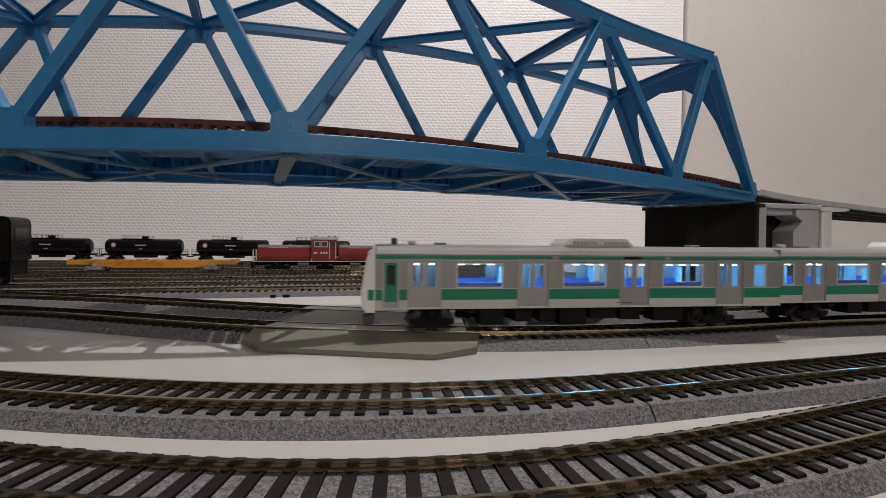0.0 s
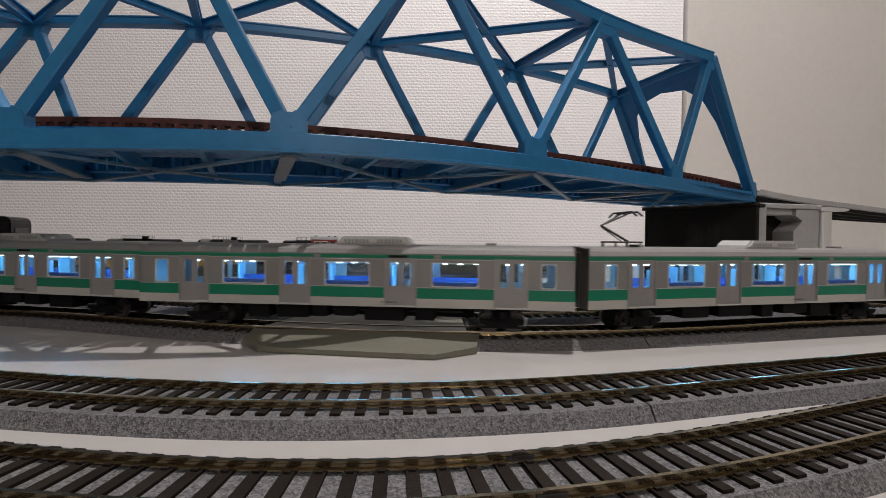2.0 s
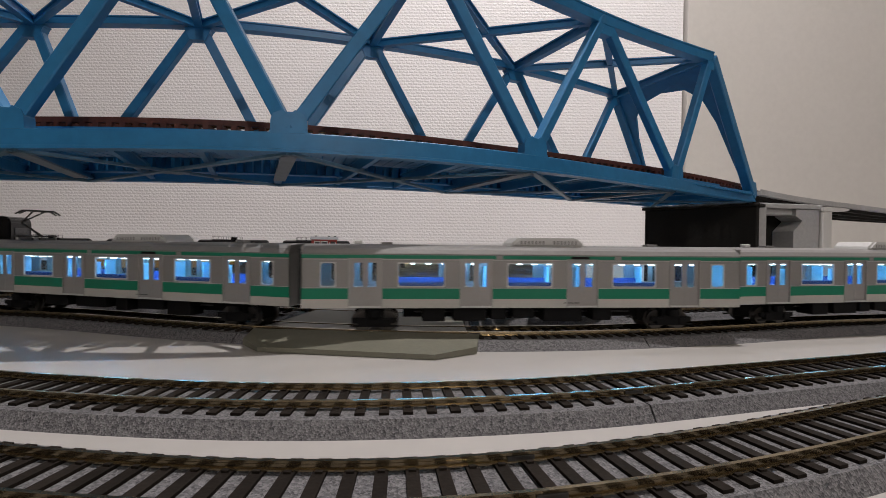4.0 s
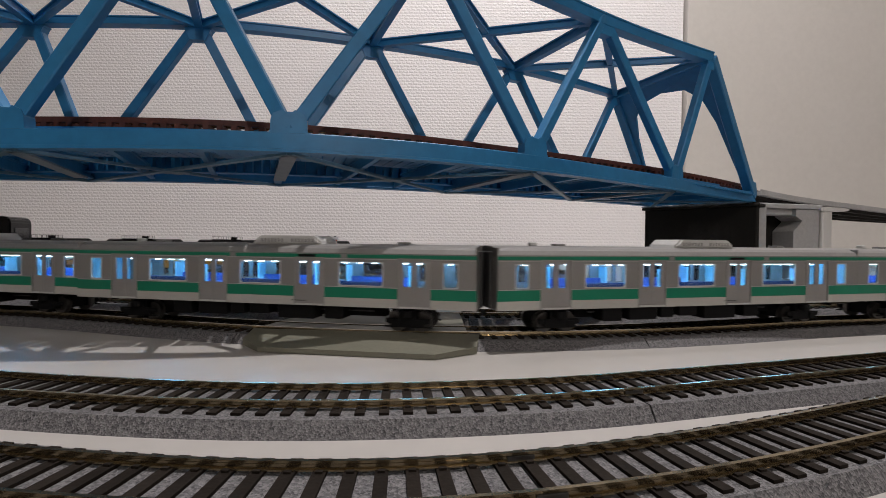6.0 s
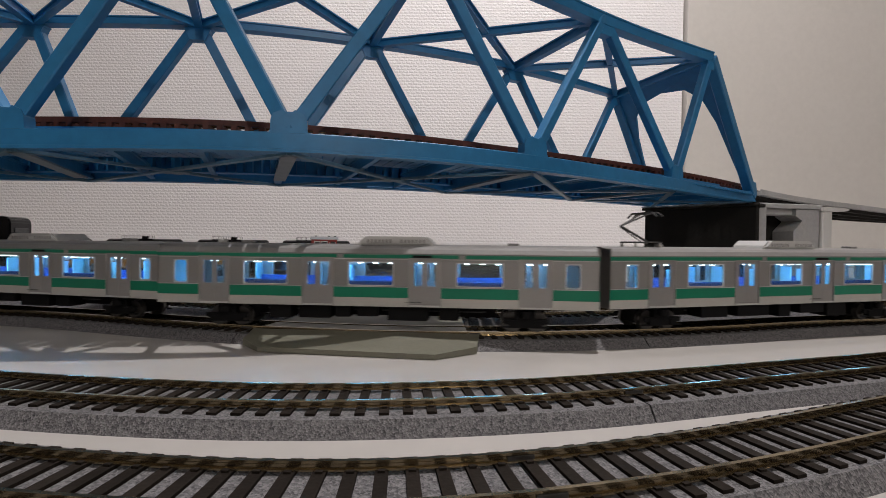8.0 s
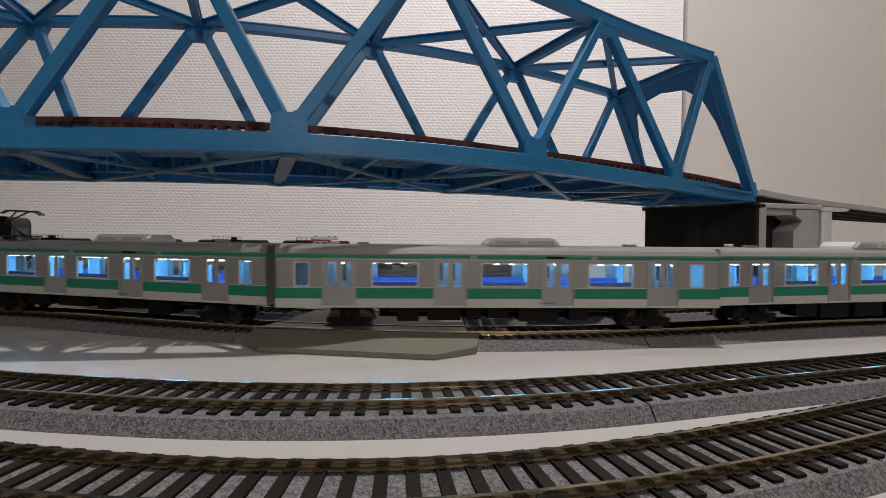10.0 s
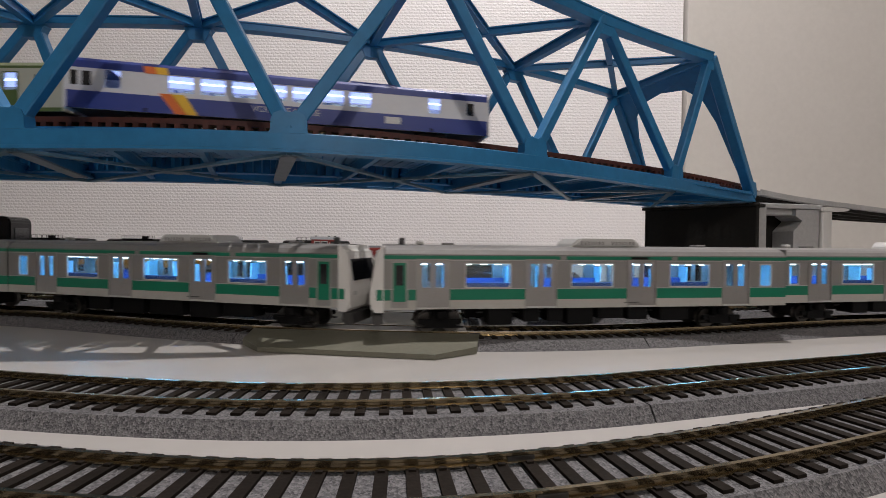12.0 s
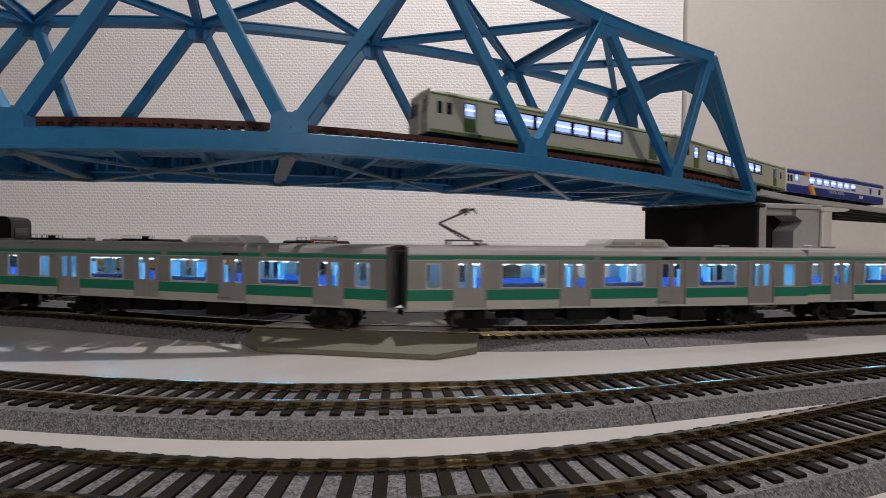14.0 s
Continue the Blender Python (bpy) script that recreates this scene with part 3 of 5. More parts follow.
    for k in range(1, len(NB)):
        d = (Vector((*FB[k], 0)) - Vector((*NB[k], 0))).normalized()
        bm = bmesh.new()
        prism(bm, [(-0.0040, 0.002), (0.0040, 0.002), (0.0040, 0.112), (-0.0040, 0.112)], Z_LOW - 0.0016, Z_LOW - 0.0006, "z")
        ob = part("joint_plate", bm, JOINT, root, "pale grey-blue joint plate")
        ob.matrix_basis = Matrix.Translation((*NB[k], 0)) @ Euler((0, 0, math.atan2(d.y, d.x) - math.pi / 2)).to_matrix().to_4x4()
    return root


truss_bridge()
UP_FAR = Line([tuple(UP.side(s, 0.050)) for s in np.linspace(UP.s_of_x(-1.2), UP.s_of_x(1.25), 30)], -0.33)


def open_track(label, line, s0, s1, lo, hi):
    root = thing("bridge_track", label, "model track", "tracks over the bridge")
    for d in (-GAUGE / 2, GAUGE / 2):
        bm = bmesh.new()
        sweep(bm, line, s0, s1, 0.012, [(a + d, z) for a, z in RAIL_SHAPE])
        part("rail", bm, RAIL, root)
    for d in (-0.0145, 0.0145):
        bm = bmesh.new()
        sweep(bm, line, lo, hi, 0.012, [(d - 0.0010, -0.0021), (d + 0.0010, -0.0021), (d + 0.0010, 0.0009), (d - 0.0010, 0.0009)])
        part("guard_timber", bm, RUST, root, "red-brown timber guard")
    n = int((s1 - s0) / 0.0072)
    rest = bmesh.new()
    for i in range(n):
        s = s0 + (i + 0.5) * 0.0072
        if lo - 0.2 < s < hi:
            share("sleeper", TIMBER_MESH, line.stance(s), root)
        else:
            m = line.stance(s)
            for v in box(rest, -0.0015, 0.0015, -0.015, 0.015, -0.0045, -0.0021):
                v.co = m @ v.co
    if len(rest.verts):
        tagged(part("sleepers", rest, SLEEPER, root), kind="stuff")
    else:
        rest.free()


END = UP.s_of_x(0.298)
open_track("open deck track with red-brown timbers on the bridge", UP, -4.8, UP.s_of_x(1.2), UP.s_of_x(-0.6), END)
open_track("second open deck track with red-brown timbers on the bridge", UP_FAR, UP_FAR.s_of_x(-0.9), UP_FAR.s_of_x(1.1), UP_FAR.s_of_x(-0.6), UP_FAR.s_of_x(0.245))


# blue bridge floor: cross slats under the tracks, and a far edge girder with ribs shaped as light stripes
deck = thing("bridge_deck", "blue slatted bridge floor, edge girder with added ribs as light stripes", "bridge deck")
DECK_START, DECK_END = UP.s_of_x(-0.61), END - 0.055
for lo, hi, up, reach in ((-0.0345, 0.0295, -0.0125, END - 0.004), (0.0300, 0.0600, -0.0062, DECK_END)):
    bm = bmesh.new()
    box(bm, -0.0032, 0.0032, lo, hi, up - 0.0010, up)
    slat = part("deck_slat", bm, BLUE, deck)
    slat.matrix_basis = UP.stance(DECK_START)
    for i in range(1, int((reach - DECK_START) / 0.0074)):
        share("deck_slat", slat.data, UP.stance(DECK_START + i * 0.0074), deck)
for name, outline in (("fascia", [(-0.0190, -0.0124), (-0.0180, -0.0124), (-0.0180, -0.0054), (-0.0190, -0.0054)]),
                      ("edge_web", [(0.0670, -0.0178), (0.0682, -0.0178), (0.0682, -0.0015), (0.0670, -0.0015)]),
                      ("edge_flange", [(0.0600, -0.0187), (0.0690, -0.0187), (0.0690, -0.0179), (0.0600, -0.0179)])):
    bm = bmesh.new()
    sweep(bm, UP, DECK_START, DECK_END, 0.012, outline)
    part(name, bm, BLUE, deck)
# added ribs stand in for light falling between the sleepers onto the web
bm = bmesh.new()
box(bm, -0.0019, 0.0019, 0.0625, 0.0669, -0.0178, -0.0080)
rib = part("rib", bm, BLUE, deck)
rib.matrix_basis = UP.stance(DECK_START + 0.004)
for i in range(1, int((DECK_END - DECK_START) / 0.0074)):
    share("rib", rib.data, UP.stance(DECK_START + 0.004 + i * 0.0074), deck)


# ---- viaducts and piers ----
def viaduct(label, s0, s1, columns):
    root = thing("viaduct", label, "viaduct", "concrete viaducts")
    bm = bmesh.new()
    sweep(bm, UP, s0, s1, 0.02, [(-0.024, -0.0048), (-0.024, -0.0085), (0.076, -0.0085), (0.076, -0.0048)])
    part("deck", bm, CONCRETE, root)
    for d in (-0.024, 0.0745):
        bm = bmesh.new()
        sweep(bm, UP, s0, s1, 0.02, [(d, -0.0048), (d + 0.0015, -0.0048), (d + 0.0015, -0.0028), (d, -0.0028)])
        part("kerb", bm, CONCRETE, root)
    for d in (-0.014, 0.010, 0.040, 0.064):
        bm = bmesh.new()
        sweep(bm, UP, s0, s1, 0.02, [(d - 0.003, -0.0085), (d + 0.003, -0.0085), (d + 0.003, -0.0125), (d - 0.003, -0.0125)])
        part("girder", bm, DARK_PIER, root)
    for s in columns:
        p, w = UP.side(s, 0.026), UP.way(s)
        top = p.z - 0.0126
        bm = bmesh.new()
        prism(bm, [(-0.050, top), (0.050, top), (0.050, top - 0.010), (0.028, top - 0.024), (0.024, 0.0), (-0.024, 0.0), (-0.028, top - 0.024), (-0.050, top - 0.010)], -0.011, 0.011, "x")
        ob = part("column", bm, CONCRETE, root, "grey hammerhead concrete column")
        ob.matrix_basis = Matrix.Translation((p.x, p.y, 0)) @ Euler((0, 0, math.atan2(w.y, w.x))).to_matrix().to_4x4()
    return root


viaduct("grey concrete viaduct deck curving away from the bridge", UP.s_of_x(0.322), UP.s_of_x(1.2), [UP.s_of_x(x) for x in (0.85, 1.12)])
viaduct("grey concrete viaduct leading up to the bridge", -4.8, UP.s_of_x(-0.63), [UP.s_of_x(x) for x in (-0.9, -1.6, -2.3, -3.0, -3.7, -4.4)])


def end_pier(nb, fb, name_label):
    a, b = Vector((*nb, 0)), Vector((*fb, 0))
    d = (b - a).normalized()
    L = (b - a).length
    root = thing("bridge_pier", name_label, "pier", "bridge piers")
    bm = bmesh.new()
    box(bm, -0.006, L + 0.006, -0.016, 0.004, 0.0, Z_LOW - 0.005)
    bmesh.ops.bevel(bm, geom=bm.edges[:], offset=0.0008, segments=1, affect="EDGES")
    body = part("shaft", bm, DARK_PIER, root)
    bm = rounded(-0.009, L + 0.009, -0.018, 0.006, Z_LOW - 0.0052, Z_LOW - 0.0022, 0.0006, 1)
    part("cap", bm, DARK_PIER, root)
    for u in (0.0, L):
        bm = rounded(u - 0.005, u + 0.005, -0.009, 0.001, Z_LOW - 0.0024, Z_LOW - 0.0006, 0.0005, 1)
        part("bearing", bm, BLACK, root)
    root.matrix_world = Matrix.Translation(a) @ Euler((0, 0, math.atan2(d.y, d.x))).to_matrix().to_4x4()
    return root


end_pier(NB[-1], FB[-1], "dark grey wall pier carrying the end of the bridge")
end_pier((-0.615, 0.243), (-0.615, 0.361), "dark grey wall pier at the far end of the bridge")


def portal_pier():
    """Twin-legged concrete pier that takes the viaduct on from the bridge."""
    root = thing("portal_pier", "grey concrete portal pier with a dark recess", "pier", "bridge piers")
    part("leg", rounded(-0.004, 0.0145, -0.004, 0.030, 0.0, 0.0925, 0.0006, 1), CONCRETE, root)
    bm = bmesh.new()
    prism(bm, [(0.054, 0.0), (0.0880, 0.0), (0.0880, 0.0920), (0.0570, 0.0920), (0.0570, 0.0850), (0.0660, 0.0800), (0.0540, 0.0690)], 0.0, 0.024)
    part("leg", bm, CONCRETE, root)
    part("lintel", rounded(-0.004, 0.090, -0.002, 0.060, 0.0926, 0.0975, 0.0006, 1), CONCRETE, root)
    part("header", rounded(0.0147, 0.0568, 0.004, 0.022, 0.0860, 0.0925, 0.0005, 1), CONCRETE, root)
    # near-black sheet closes the opening; the recess's shade is in its colour
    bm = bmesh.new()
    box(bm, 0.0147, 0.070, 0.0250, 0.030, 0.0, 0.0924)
    part("recess_shade", bm, DARK_PIER, root, "near-black sheet giving the shade inside the recess")
    bm = bmesh.new()
    prism(bm, [(0.0148, 0.0), (0.0235, 0.0), (0.0235, 0.0585), (0.0200, 0.0620), (0.0148, 0.0640)], 0.006, 0.016)
    part("stub_wall", bm, CONCRETE, root)
    # whiter than the concrete: the light on this column's face is in the colour
    part("post", rounded(0.0886, 0.1010, -0.004, 0.012, 0.0, 0.0905, 0.0006, 1), MASK, root, "square post, coloured white for its brightly lit front face")
    bm = bmesh.new()
    prism(bm, [(0.0880, 0.0955), (0.119, 0.0945), (0.1245, 0.0930), (0.119, 0.0912), (0.104, 0.0906), (0.0880, 0.0906)], -0.005, 0.016)
    part("bracket", bm, MASK, root, "white pointed bracket")
    root.matrix_world = pose(0.3150, 0.4850, 0, 0, 0, 14)
    return root


portal_pier()


# ---- running gear shared by the cars ----
def wheel_mesh(name, r):
    bm = bmesh.new()
    cylinder(bm, (0, -0.0012, 0), (0, 0.0012, 0), r, 16)
    cylinder(bm, (0, 0.0012, 0), (0, 0.0018, 0), r * 1.13, 16)
    me = bpy.data.meshes.new(name)
    bmesh.ops.recalc_face_normals(bm, faces=bm.faces[:])
    bm.to_mesh(me)
    bm.free()
    me.materials.append(WHEEL)
    return me


WHEEL_MESH = wheel_mesh("wheel", 0.0052)
SMALL_WHEEL = wheel_mesh("small_wheel", 0.0048)


def bogie(parent, x, mat=BLACK, base=0.0131, mesh=None, half=0.0128):
    """Side frames, springs and axle boxes, with wheels as parts."""
    mesh = mesh or WHEEL_MESH
    r = 0.0052 if mesh is WHEEL_MESH else 0.0048
    bm = bmesh.new()
    for s in (-1, 1):
        y = s * half
        prism(bm, [(-base / 2 - 0.005, 0.0050), (-base / 2 - 0.005, 0.0072), (-0.005, 0.0072), (-0.003, 0.0086), (0.003, 0.0086), (0.005, 0.0072), (base / 2 + 0.005, 0.0072), (base / 2 + 0.005, 0.0050), (0.004, 0.0034), (-0.004, 0.0034)], y - 0.0009, y + 0.0009)
        for k in (-1, 1):
            box(bm, k * base / 2 - 0.002, k * base / 2 + 0.002, y - 0.0016, y + 0.0016, 0.0034, 0.0066)
        cylinder(bm, (0, y + s * 0.0012, 0.0080), (0, y + s * 0.0012, 0.0115), 0.0030, 12)
        box(bm, -base / 2 - 0.006, base / 2 + 0.006, y - 0.0006, y + 0.0006, 0.0026, 0.0034)
    box(bm, -0.005, 0.005, -half, half, 0.0065, 0.0115)
    box(bm, -base / 2 - 0.004, base / 2 + 0.004, -0.0058, 0.0058, 0.0030, 0.0108)
    b = part("bogie", bm, mat, parent)
    b.matrix_basis = pose(x, 0, 0)
    for k in (-1, 1):
        for s in (-1, 1):
            share("wheel", mesh, pose(k * base / 2, s * GAUGE / 2, r, 0, 0, 180 if s > 0 else 0), b)
    return b


# ---- commuter cars ----
PITCH = 0.2356
HALF = 0.1172
WIDE = 0.0182
Z_SIDE, Z_EAVE, Z_ROOF = 0.0130, 0.0404, 0.0455
DOORS = (-0.0853, -0.0284, 0.0284, 0.0853)
PANE_Z = (0.0240, 0.0361)


def pane_mesh(name, w, h, mat, t=0.0003):
    bm = bmesh.new()
    box(bm, -w / 2, w / 2, -t / 2, t / 2, -h / 2, h / 2)
    me = bpy.data.meshes.new(name)
    bmesh.ops.recalc_face_normals(bm, faces=bm.faces[:])
    bm.to_mesh(me)
    bm.free()
    me.materials.append(mat)
    return me


WIN_W, END_W = 0.0238, 0.0072
PANE_LARGE = pane_mesh("pane", WIN_W, 0.0121, WINDOW)
PANE_END = pane_mesh("pane", END_W, 0.0121, WINDOW)
PANE_DOOR = pane_mesh("pane", 0.0042, 0.0121, WINDOW)


def frame_mesh(w, h, t, mat):
    bm = bmesh.new()
    pierced(bm, -w / 2, w / 2, -h / 2, h / 2, [(-w / 2 + t, w / 2 - t, -h / 2 + t, h / 2 - t)], -0.0004, 0.0004)
    # rounded corners of the rubber
    c = 0.0012
    for sx in (-1, 1):
        for sz in (-1, 1):
            prism(bm, [(sx * (w / 2 - t), sz * (h / 2 - t)), (sx * (w / 2 - t - c), sz * (h / 2 - t)), (sx * (w / 2 - t - c * 0.3), sz * (h / 2 - t - c * 0.3)), (sx * (w / 2 - t), sz * (h / 2 - t - c))], -0.0003, 0.0003)
    me = bpy.data.meshes.new("window_frame")
    bmesh.ops.recalc_face_normals(bm, faces=bm.faces[:])
    bm.to_mesh(me)
    bm.free()
    me.materials.append(mat)
    return me


FRAME_LARGE = frame_mesh(WIN_W + 0.0006, 0.0127, 0.0005, UNIT)
FRAME_END = frame_mesh(END_W + 0.0006, 0.0127, 0.0005, UNIT)


def door_mesh():
    bm = bmesh.new()
    h = 0.0004
    pierced(bm, -0.0084, 0.0084, Z_SIDE + 0.0006, 0.0387, [(-0.0056, -0.0014, *PANE_Z), (0.0014, 0.0056, *PANE_Z)], -h, h)
    box(bm, -0.0001, 0.0001, -h * 1.2, h * 1.2, Z_SIDE + 0.001, 0.0380)
    me = bpy.data.meshes.new("door")
    bmesh.ops.recalc_face_normals(bm, faces=bm.faces[:])
    bm.to_mesh(me)
    bm.free()
    me.materials.append(DOOR_STEEL)
    return me


DOOR_MESH = door_mesh()


def roof_unit(root, x, length=0.041, w=0.0115, z=0.0448, top=0.0497):
    bm = bmesh.new()
    prism(bm, [(-length / 2, z), (-length / 2 + 0.001, z + 0.002), (-length / 2 + 0.004, top - 0.0003), (-length / 2 + 0.006, top), (length / 2 - 0.006, top), (length / 2 - 0.004, top - 0.0003), (length / 2 - 0.001, z + 0.002), (length / 2, z)], -w, w)
    bmesh.ops.bevel(bm, geom=[e for e in bm.edges if abs(e.verts[0].co.y - e.verts[1].co.y) < 1e-6], offset=0.0011, segments=2, affect="EDGES")
    u = part("air_conditioner", bm, UNIT, root, "pale grey rounded roof unit")
    u.matrix_basis = pose(x, 0, 0)
    for k in (-1, 1):
        bm = bmesh.new()
        for i in range(7):
            box(bm, k * 0.009 - 0.006 + i * 0.002, k * 0.009 - 0.005 + i * 0.002, -w - 0.0001, -w + 0.0006, z + 0.0014, top - 0.0016)
        part("louvre", bm, ROOF, u)


def pantograph(root, x, up=True):
    """Single-arm pantograph on insulators."""
    base = part("pantograph", rounded(-0.009, 0.009, -0.007, 0.007, 0.0475, 0.0484, 0.0003, 1), GREY_DARK, root, "dark single-arm pantograph")
    base.matrix_basis = pose(x, 0, 0)
    bm = bmesh.new()
    for a in (-0.008, 0.008):
        for b in (-0.006, 0.006):
            cylinder(bm, (a, b, 0.0450), (a, b, 0.0476), 0.0008, 8)
    part("insulators", bm, UNIT, base)
    knee, tip = ((-0.0135, 0, 0.0570), (0.0020, 0, 0.0640)) if up else ((0.010, 0, 0.0495), (-0.010, 0, 0.0500))
    bm = bmesh.new()
    cylinder(bm, (0.004, 0, 0.0484), knee, 0.0007, 8)
    cylinder(bm, (0.0005, 0.001, 0.0484), (knee[0] + 0.001, 0.001, knee[2] - 0.0008), 0.0003, 6)
    part("lower_arm", bm, GREY_DARK, base)
    bm = bmesh.new()
    cylinder(bm, knee, (tip[0], -0.0035, tip[2]), 0.0005, 8)
    cylinder(bm, knee, (tip[0], 0.0035, tip[2]), 0.0005, 8)
    part("upper_arm", bm, GREY_DARK, base)
    bm = bmesh.new()
    for d in (-0.0018, 0.0018):
        beam(bm, (tip[0] + d, -0.0085, tip[2] + 0.0005), (tip[0] + d, 0.0085, tip[2] + 0.0005), 0.0010, 0.0010)
        for s in (-1, 1):
            beam(bm, (tip[0] + d, s * 0.0085, tip[2] + 0.0005), (tip[0] + d, s * 0.0125, tip[2] - 0.0018), 0.0008, 0.0008)
    beam(bm, (tip[0] - 0.002, -0.003, tip[2]), (tip[0] + 0.002, -0.003, tip[2]), 0.0006, 0.0006)
    beam(bm, (tip[0] - 0.002, 0.003, tip[2]), (tip[0] + 0.002, 0.003, tip[2]), 0.0006, 0.0006)
    part("contact_head", bm, GREY_DARK, base)


def commuter_car(label, cab=0, panto=False, seed=0):
    """A silver commuter car. cab: -1 or 1 puts a driving cab at that end."""
    rng = random.Random(seed)
    root = thing("commuter_car", label, "train car", "silver commuter train cars")
    x0 = -HALF + (0.0072 if cab == -1 else 0)
    x1 = HALF - (0.0072 if cab == 1 else 0)
    doors = list(DOORS)
    wins = [((doors[i] + doors[i + 1]) / 2, WIN_W) for i in range(3)]
    ends = []
    if cab != -1:
        ends.append(-0.1040)
    if cab != 1:
        ends.append(0.1040)
    holes = [(c - w / 2, c + w / 2, *PANE_Z) for c, w in wins] + [(c - END_W / 2, c + END_W / 2, *PANE_Z) for c in ends]
    holes += [(d - 0.0080, d + 0.0080, Z_SIDE + 0.0008, 0.0382) for d in doors]
    for s in (-1, 1):
        bm = bmesh.new()
        pierced(bm, x0, x1, Z_SIDE, Z_EAVE, holes, s * (WIDE - 0.0010), s * WIDE)
        side = part("side_wall", bm, STEEL, root, "brushed silver side")
        cuts = [x0, *[c for d in doors for c in (d - 0.0080, d + 0.0080)], x1]
        for a, b in zip(cuts[::2], cuts[1::2]):
            bm = bmesh.new()
            box(bm, a, b, s * WIDE, s * (WIDE + 0.00012), 0.0177, 0.0231)
            part("waist_band", bm, GREEN, side, "dark green band")
            # paler strip painted for the bright reflection low on the stainless side
            bm = bmesh.new()
            box(bm, a, b, s * WIDE, s * (WIDE + 0.00008), Z_SIDE, 0.0176)
            part("lower_reflection", bm, STEEL_LOW, side, "lower side, bright steel reflection put in as paler colour")
        for a, b in ((x0, -0.018), (-0.0145, 0.046), (0.0495, x1)):
            bm = bmesh.new()
            box(bm, a, b, s * WIDE, s * (WIDE + 0.00012), 0.0383, 0.0401)
            part("eave_band", bm, GREEN, side, "thin dark green band")
        # pale beads draw the thin highlights of edges catching the light
        for z in (0.0378, 0.0233):
            for a, b in zip(cuts[::2], cuts[1::2]):
                bm = bmesh.new()
                box(bm, a + 0.0006, b - 0.0006, *sorted((s * WIDE, s * (WIDE + 0.0003))), z - 0.0001, z + 0.00012)
                part("highlight_bead", bm, UNIT, side)
        bm = bmesh.new()
        box(bm, 0.022, 0.032, s * WIDE, s * (WIDE + 0.0002), 0.0386, 0.0399)
        part("destination_box", bm, BLACK, side)
        bm = bmesh.new()
        for k in range(7):
            box(bm, 0.0185 + k * 0.0012, 0.0193 + k * 0.0012, s * (WIDE + 0.00008), s * (WIDE + 0.00014), 0.0152, 0.0158)
        part("lettering", bm, GREY_DARK, side)
        for d in doors:
            dr = share("door", DOOR_MESH, pose(d, s * (WIDE - 0.0006), 0), root)
            for c in (-0.0035, 0.0035):
                p = share("pane", PANE_DOOR, pose(c, 0, sum(PANE_Z) / 2), dr)
                p.visible_shadow = False
            bm = bmesh.new()
            pierced(bm, d - 0.0086, d + 0.0086, Z_SIDE + 0.0002, 0.0385, [(d - 0.0080, d + 0.0080, Z_SIDE, 0.0380)], *sorted((s * WIDE, s * (WIDE + 0.00035))))
            part("door_frame", bm, DOOR_STEEL, side)
            bm = bmesh.new()
            box(bm, d - 0.0080, d + 0.0080, s * (WIDE - 0.0006), s * (WIDE + 0.0006), Z_SIDE + 0.0002, Z_SIDE + 0.0010)
            part("door_sill", bm, UNIT, side)
        for c, w in wins:
            f = share("window_frame", FRAME_LARGE, pose(c, s * (WIDE - 0.0002), sum(PANE_Z) / 2), root)
            p = share("pane", PANE_LARGE, pose(0, 0, 0), f)
            p.visible_shadow = False
        for c in ends:
            f = share("window_frame", FRAME_END, pose(c, s * (WIDE - 0.0002), sum(PANE_Z) / 2), root)
            p = share("pane", PANE_END, pose(0, 0, 0), f)
            p.visible_shadow = False
    # roof: a shallow arch with a gutter
    arch = [(-WIDE, Z_EAVE - 0.0002), (-WIDE - 0.0003, Z_EAVE + 0.0003), (-WIDE, Z_EAVE + 0.0008), (-0.0168, 0.0430), (-0.0140, 0.0443), (-0.0095, 0.0451), (0, Z_ROOF)]
    arch = arch + [(-a, z) for a, z in arch[-2::-1]]
    bm = bmesh.new()
    prism(bm, arch, x0, x1, "x")
    part("roof", bm, ROOF, root, "dull grey arched roof")
    roof_unit(root, 0.0115)
    for k in (-1, 1):
        part("roof_vent", rounded(k * 0.075 - 0.003, k * 0.075 + 0.003, -0.003, 0.003, Z_ROOF - 0.0004, Z_ROOF + 0.0012, 0.0003, 1), ROOF, root)
    if panto:
        pantograph(root, -0.085)
    else:
        part("antenna", rounded(-0.0925, -0.0885, -0.002, 0.002, Z_ROOF - 0.0002, Z_ROOF + 0.0020, 0.0005, 1), UNIT, root)
    # floor, seats, lining and ceiling light
    bm = bmesh.new()
    box(bm, x0 + 0.0005, x1 - 0.0005, -WIDE + 0.0011, WIDE - 0.0011, Z_SIDE, Z_SIDE + 0.0015)
    part("floor", bm, GREY_DARK, root)
    bm = bmesh.new()
    box(bm, x0 + 0.0009, x1 - 0.0009, -WIDE + 0.0011, WIDE - 0.0011, 0.0385, 0.0392)
    part("inner_ceiling", bm, LINING, root)
    bm = bmesh.new()
    box(bm, x0 + 0.020, x1 - 0.014, -0.0020, 0.0020, 0.0362, 0.0385)
    part("light_strip", bm, LED, root, "cool bluish light strip")
    bm = bmesh.new()
    for k in range(24):
        x = x0 + 0.022 + k * (x1 - x0 - 0.038) / 23
        box(bm, x - 0.0010, x + 0.0010, -0.0024, 0.0010, 0.0348, 0.0362)
    part("light_chips", bm, CHIP, root)
    for e in (x0 + 0.0014, x1 - 0.0014):
        bm = bmesh.new()
        box(bm, e - 0.0004, e + 0.0004, -WIDE + 0.0012, WIDE - 0.0012, Z_SIDE + 0.0016, 0.0384)
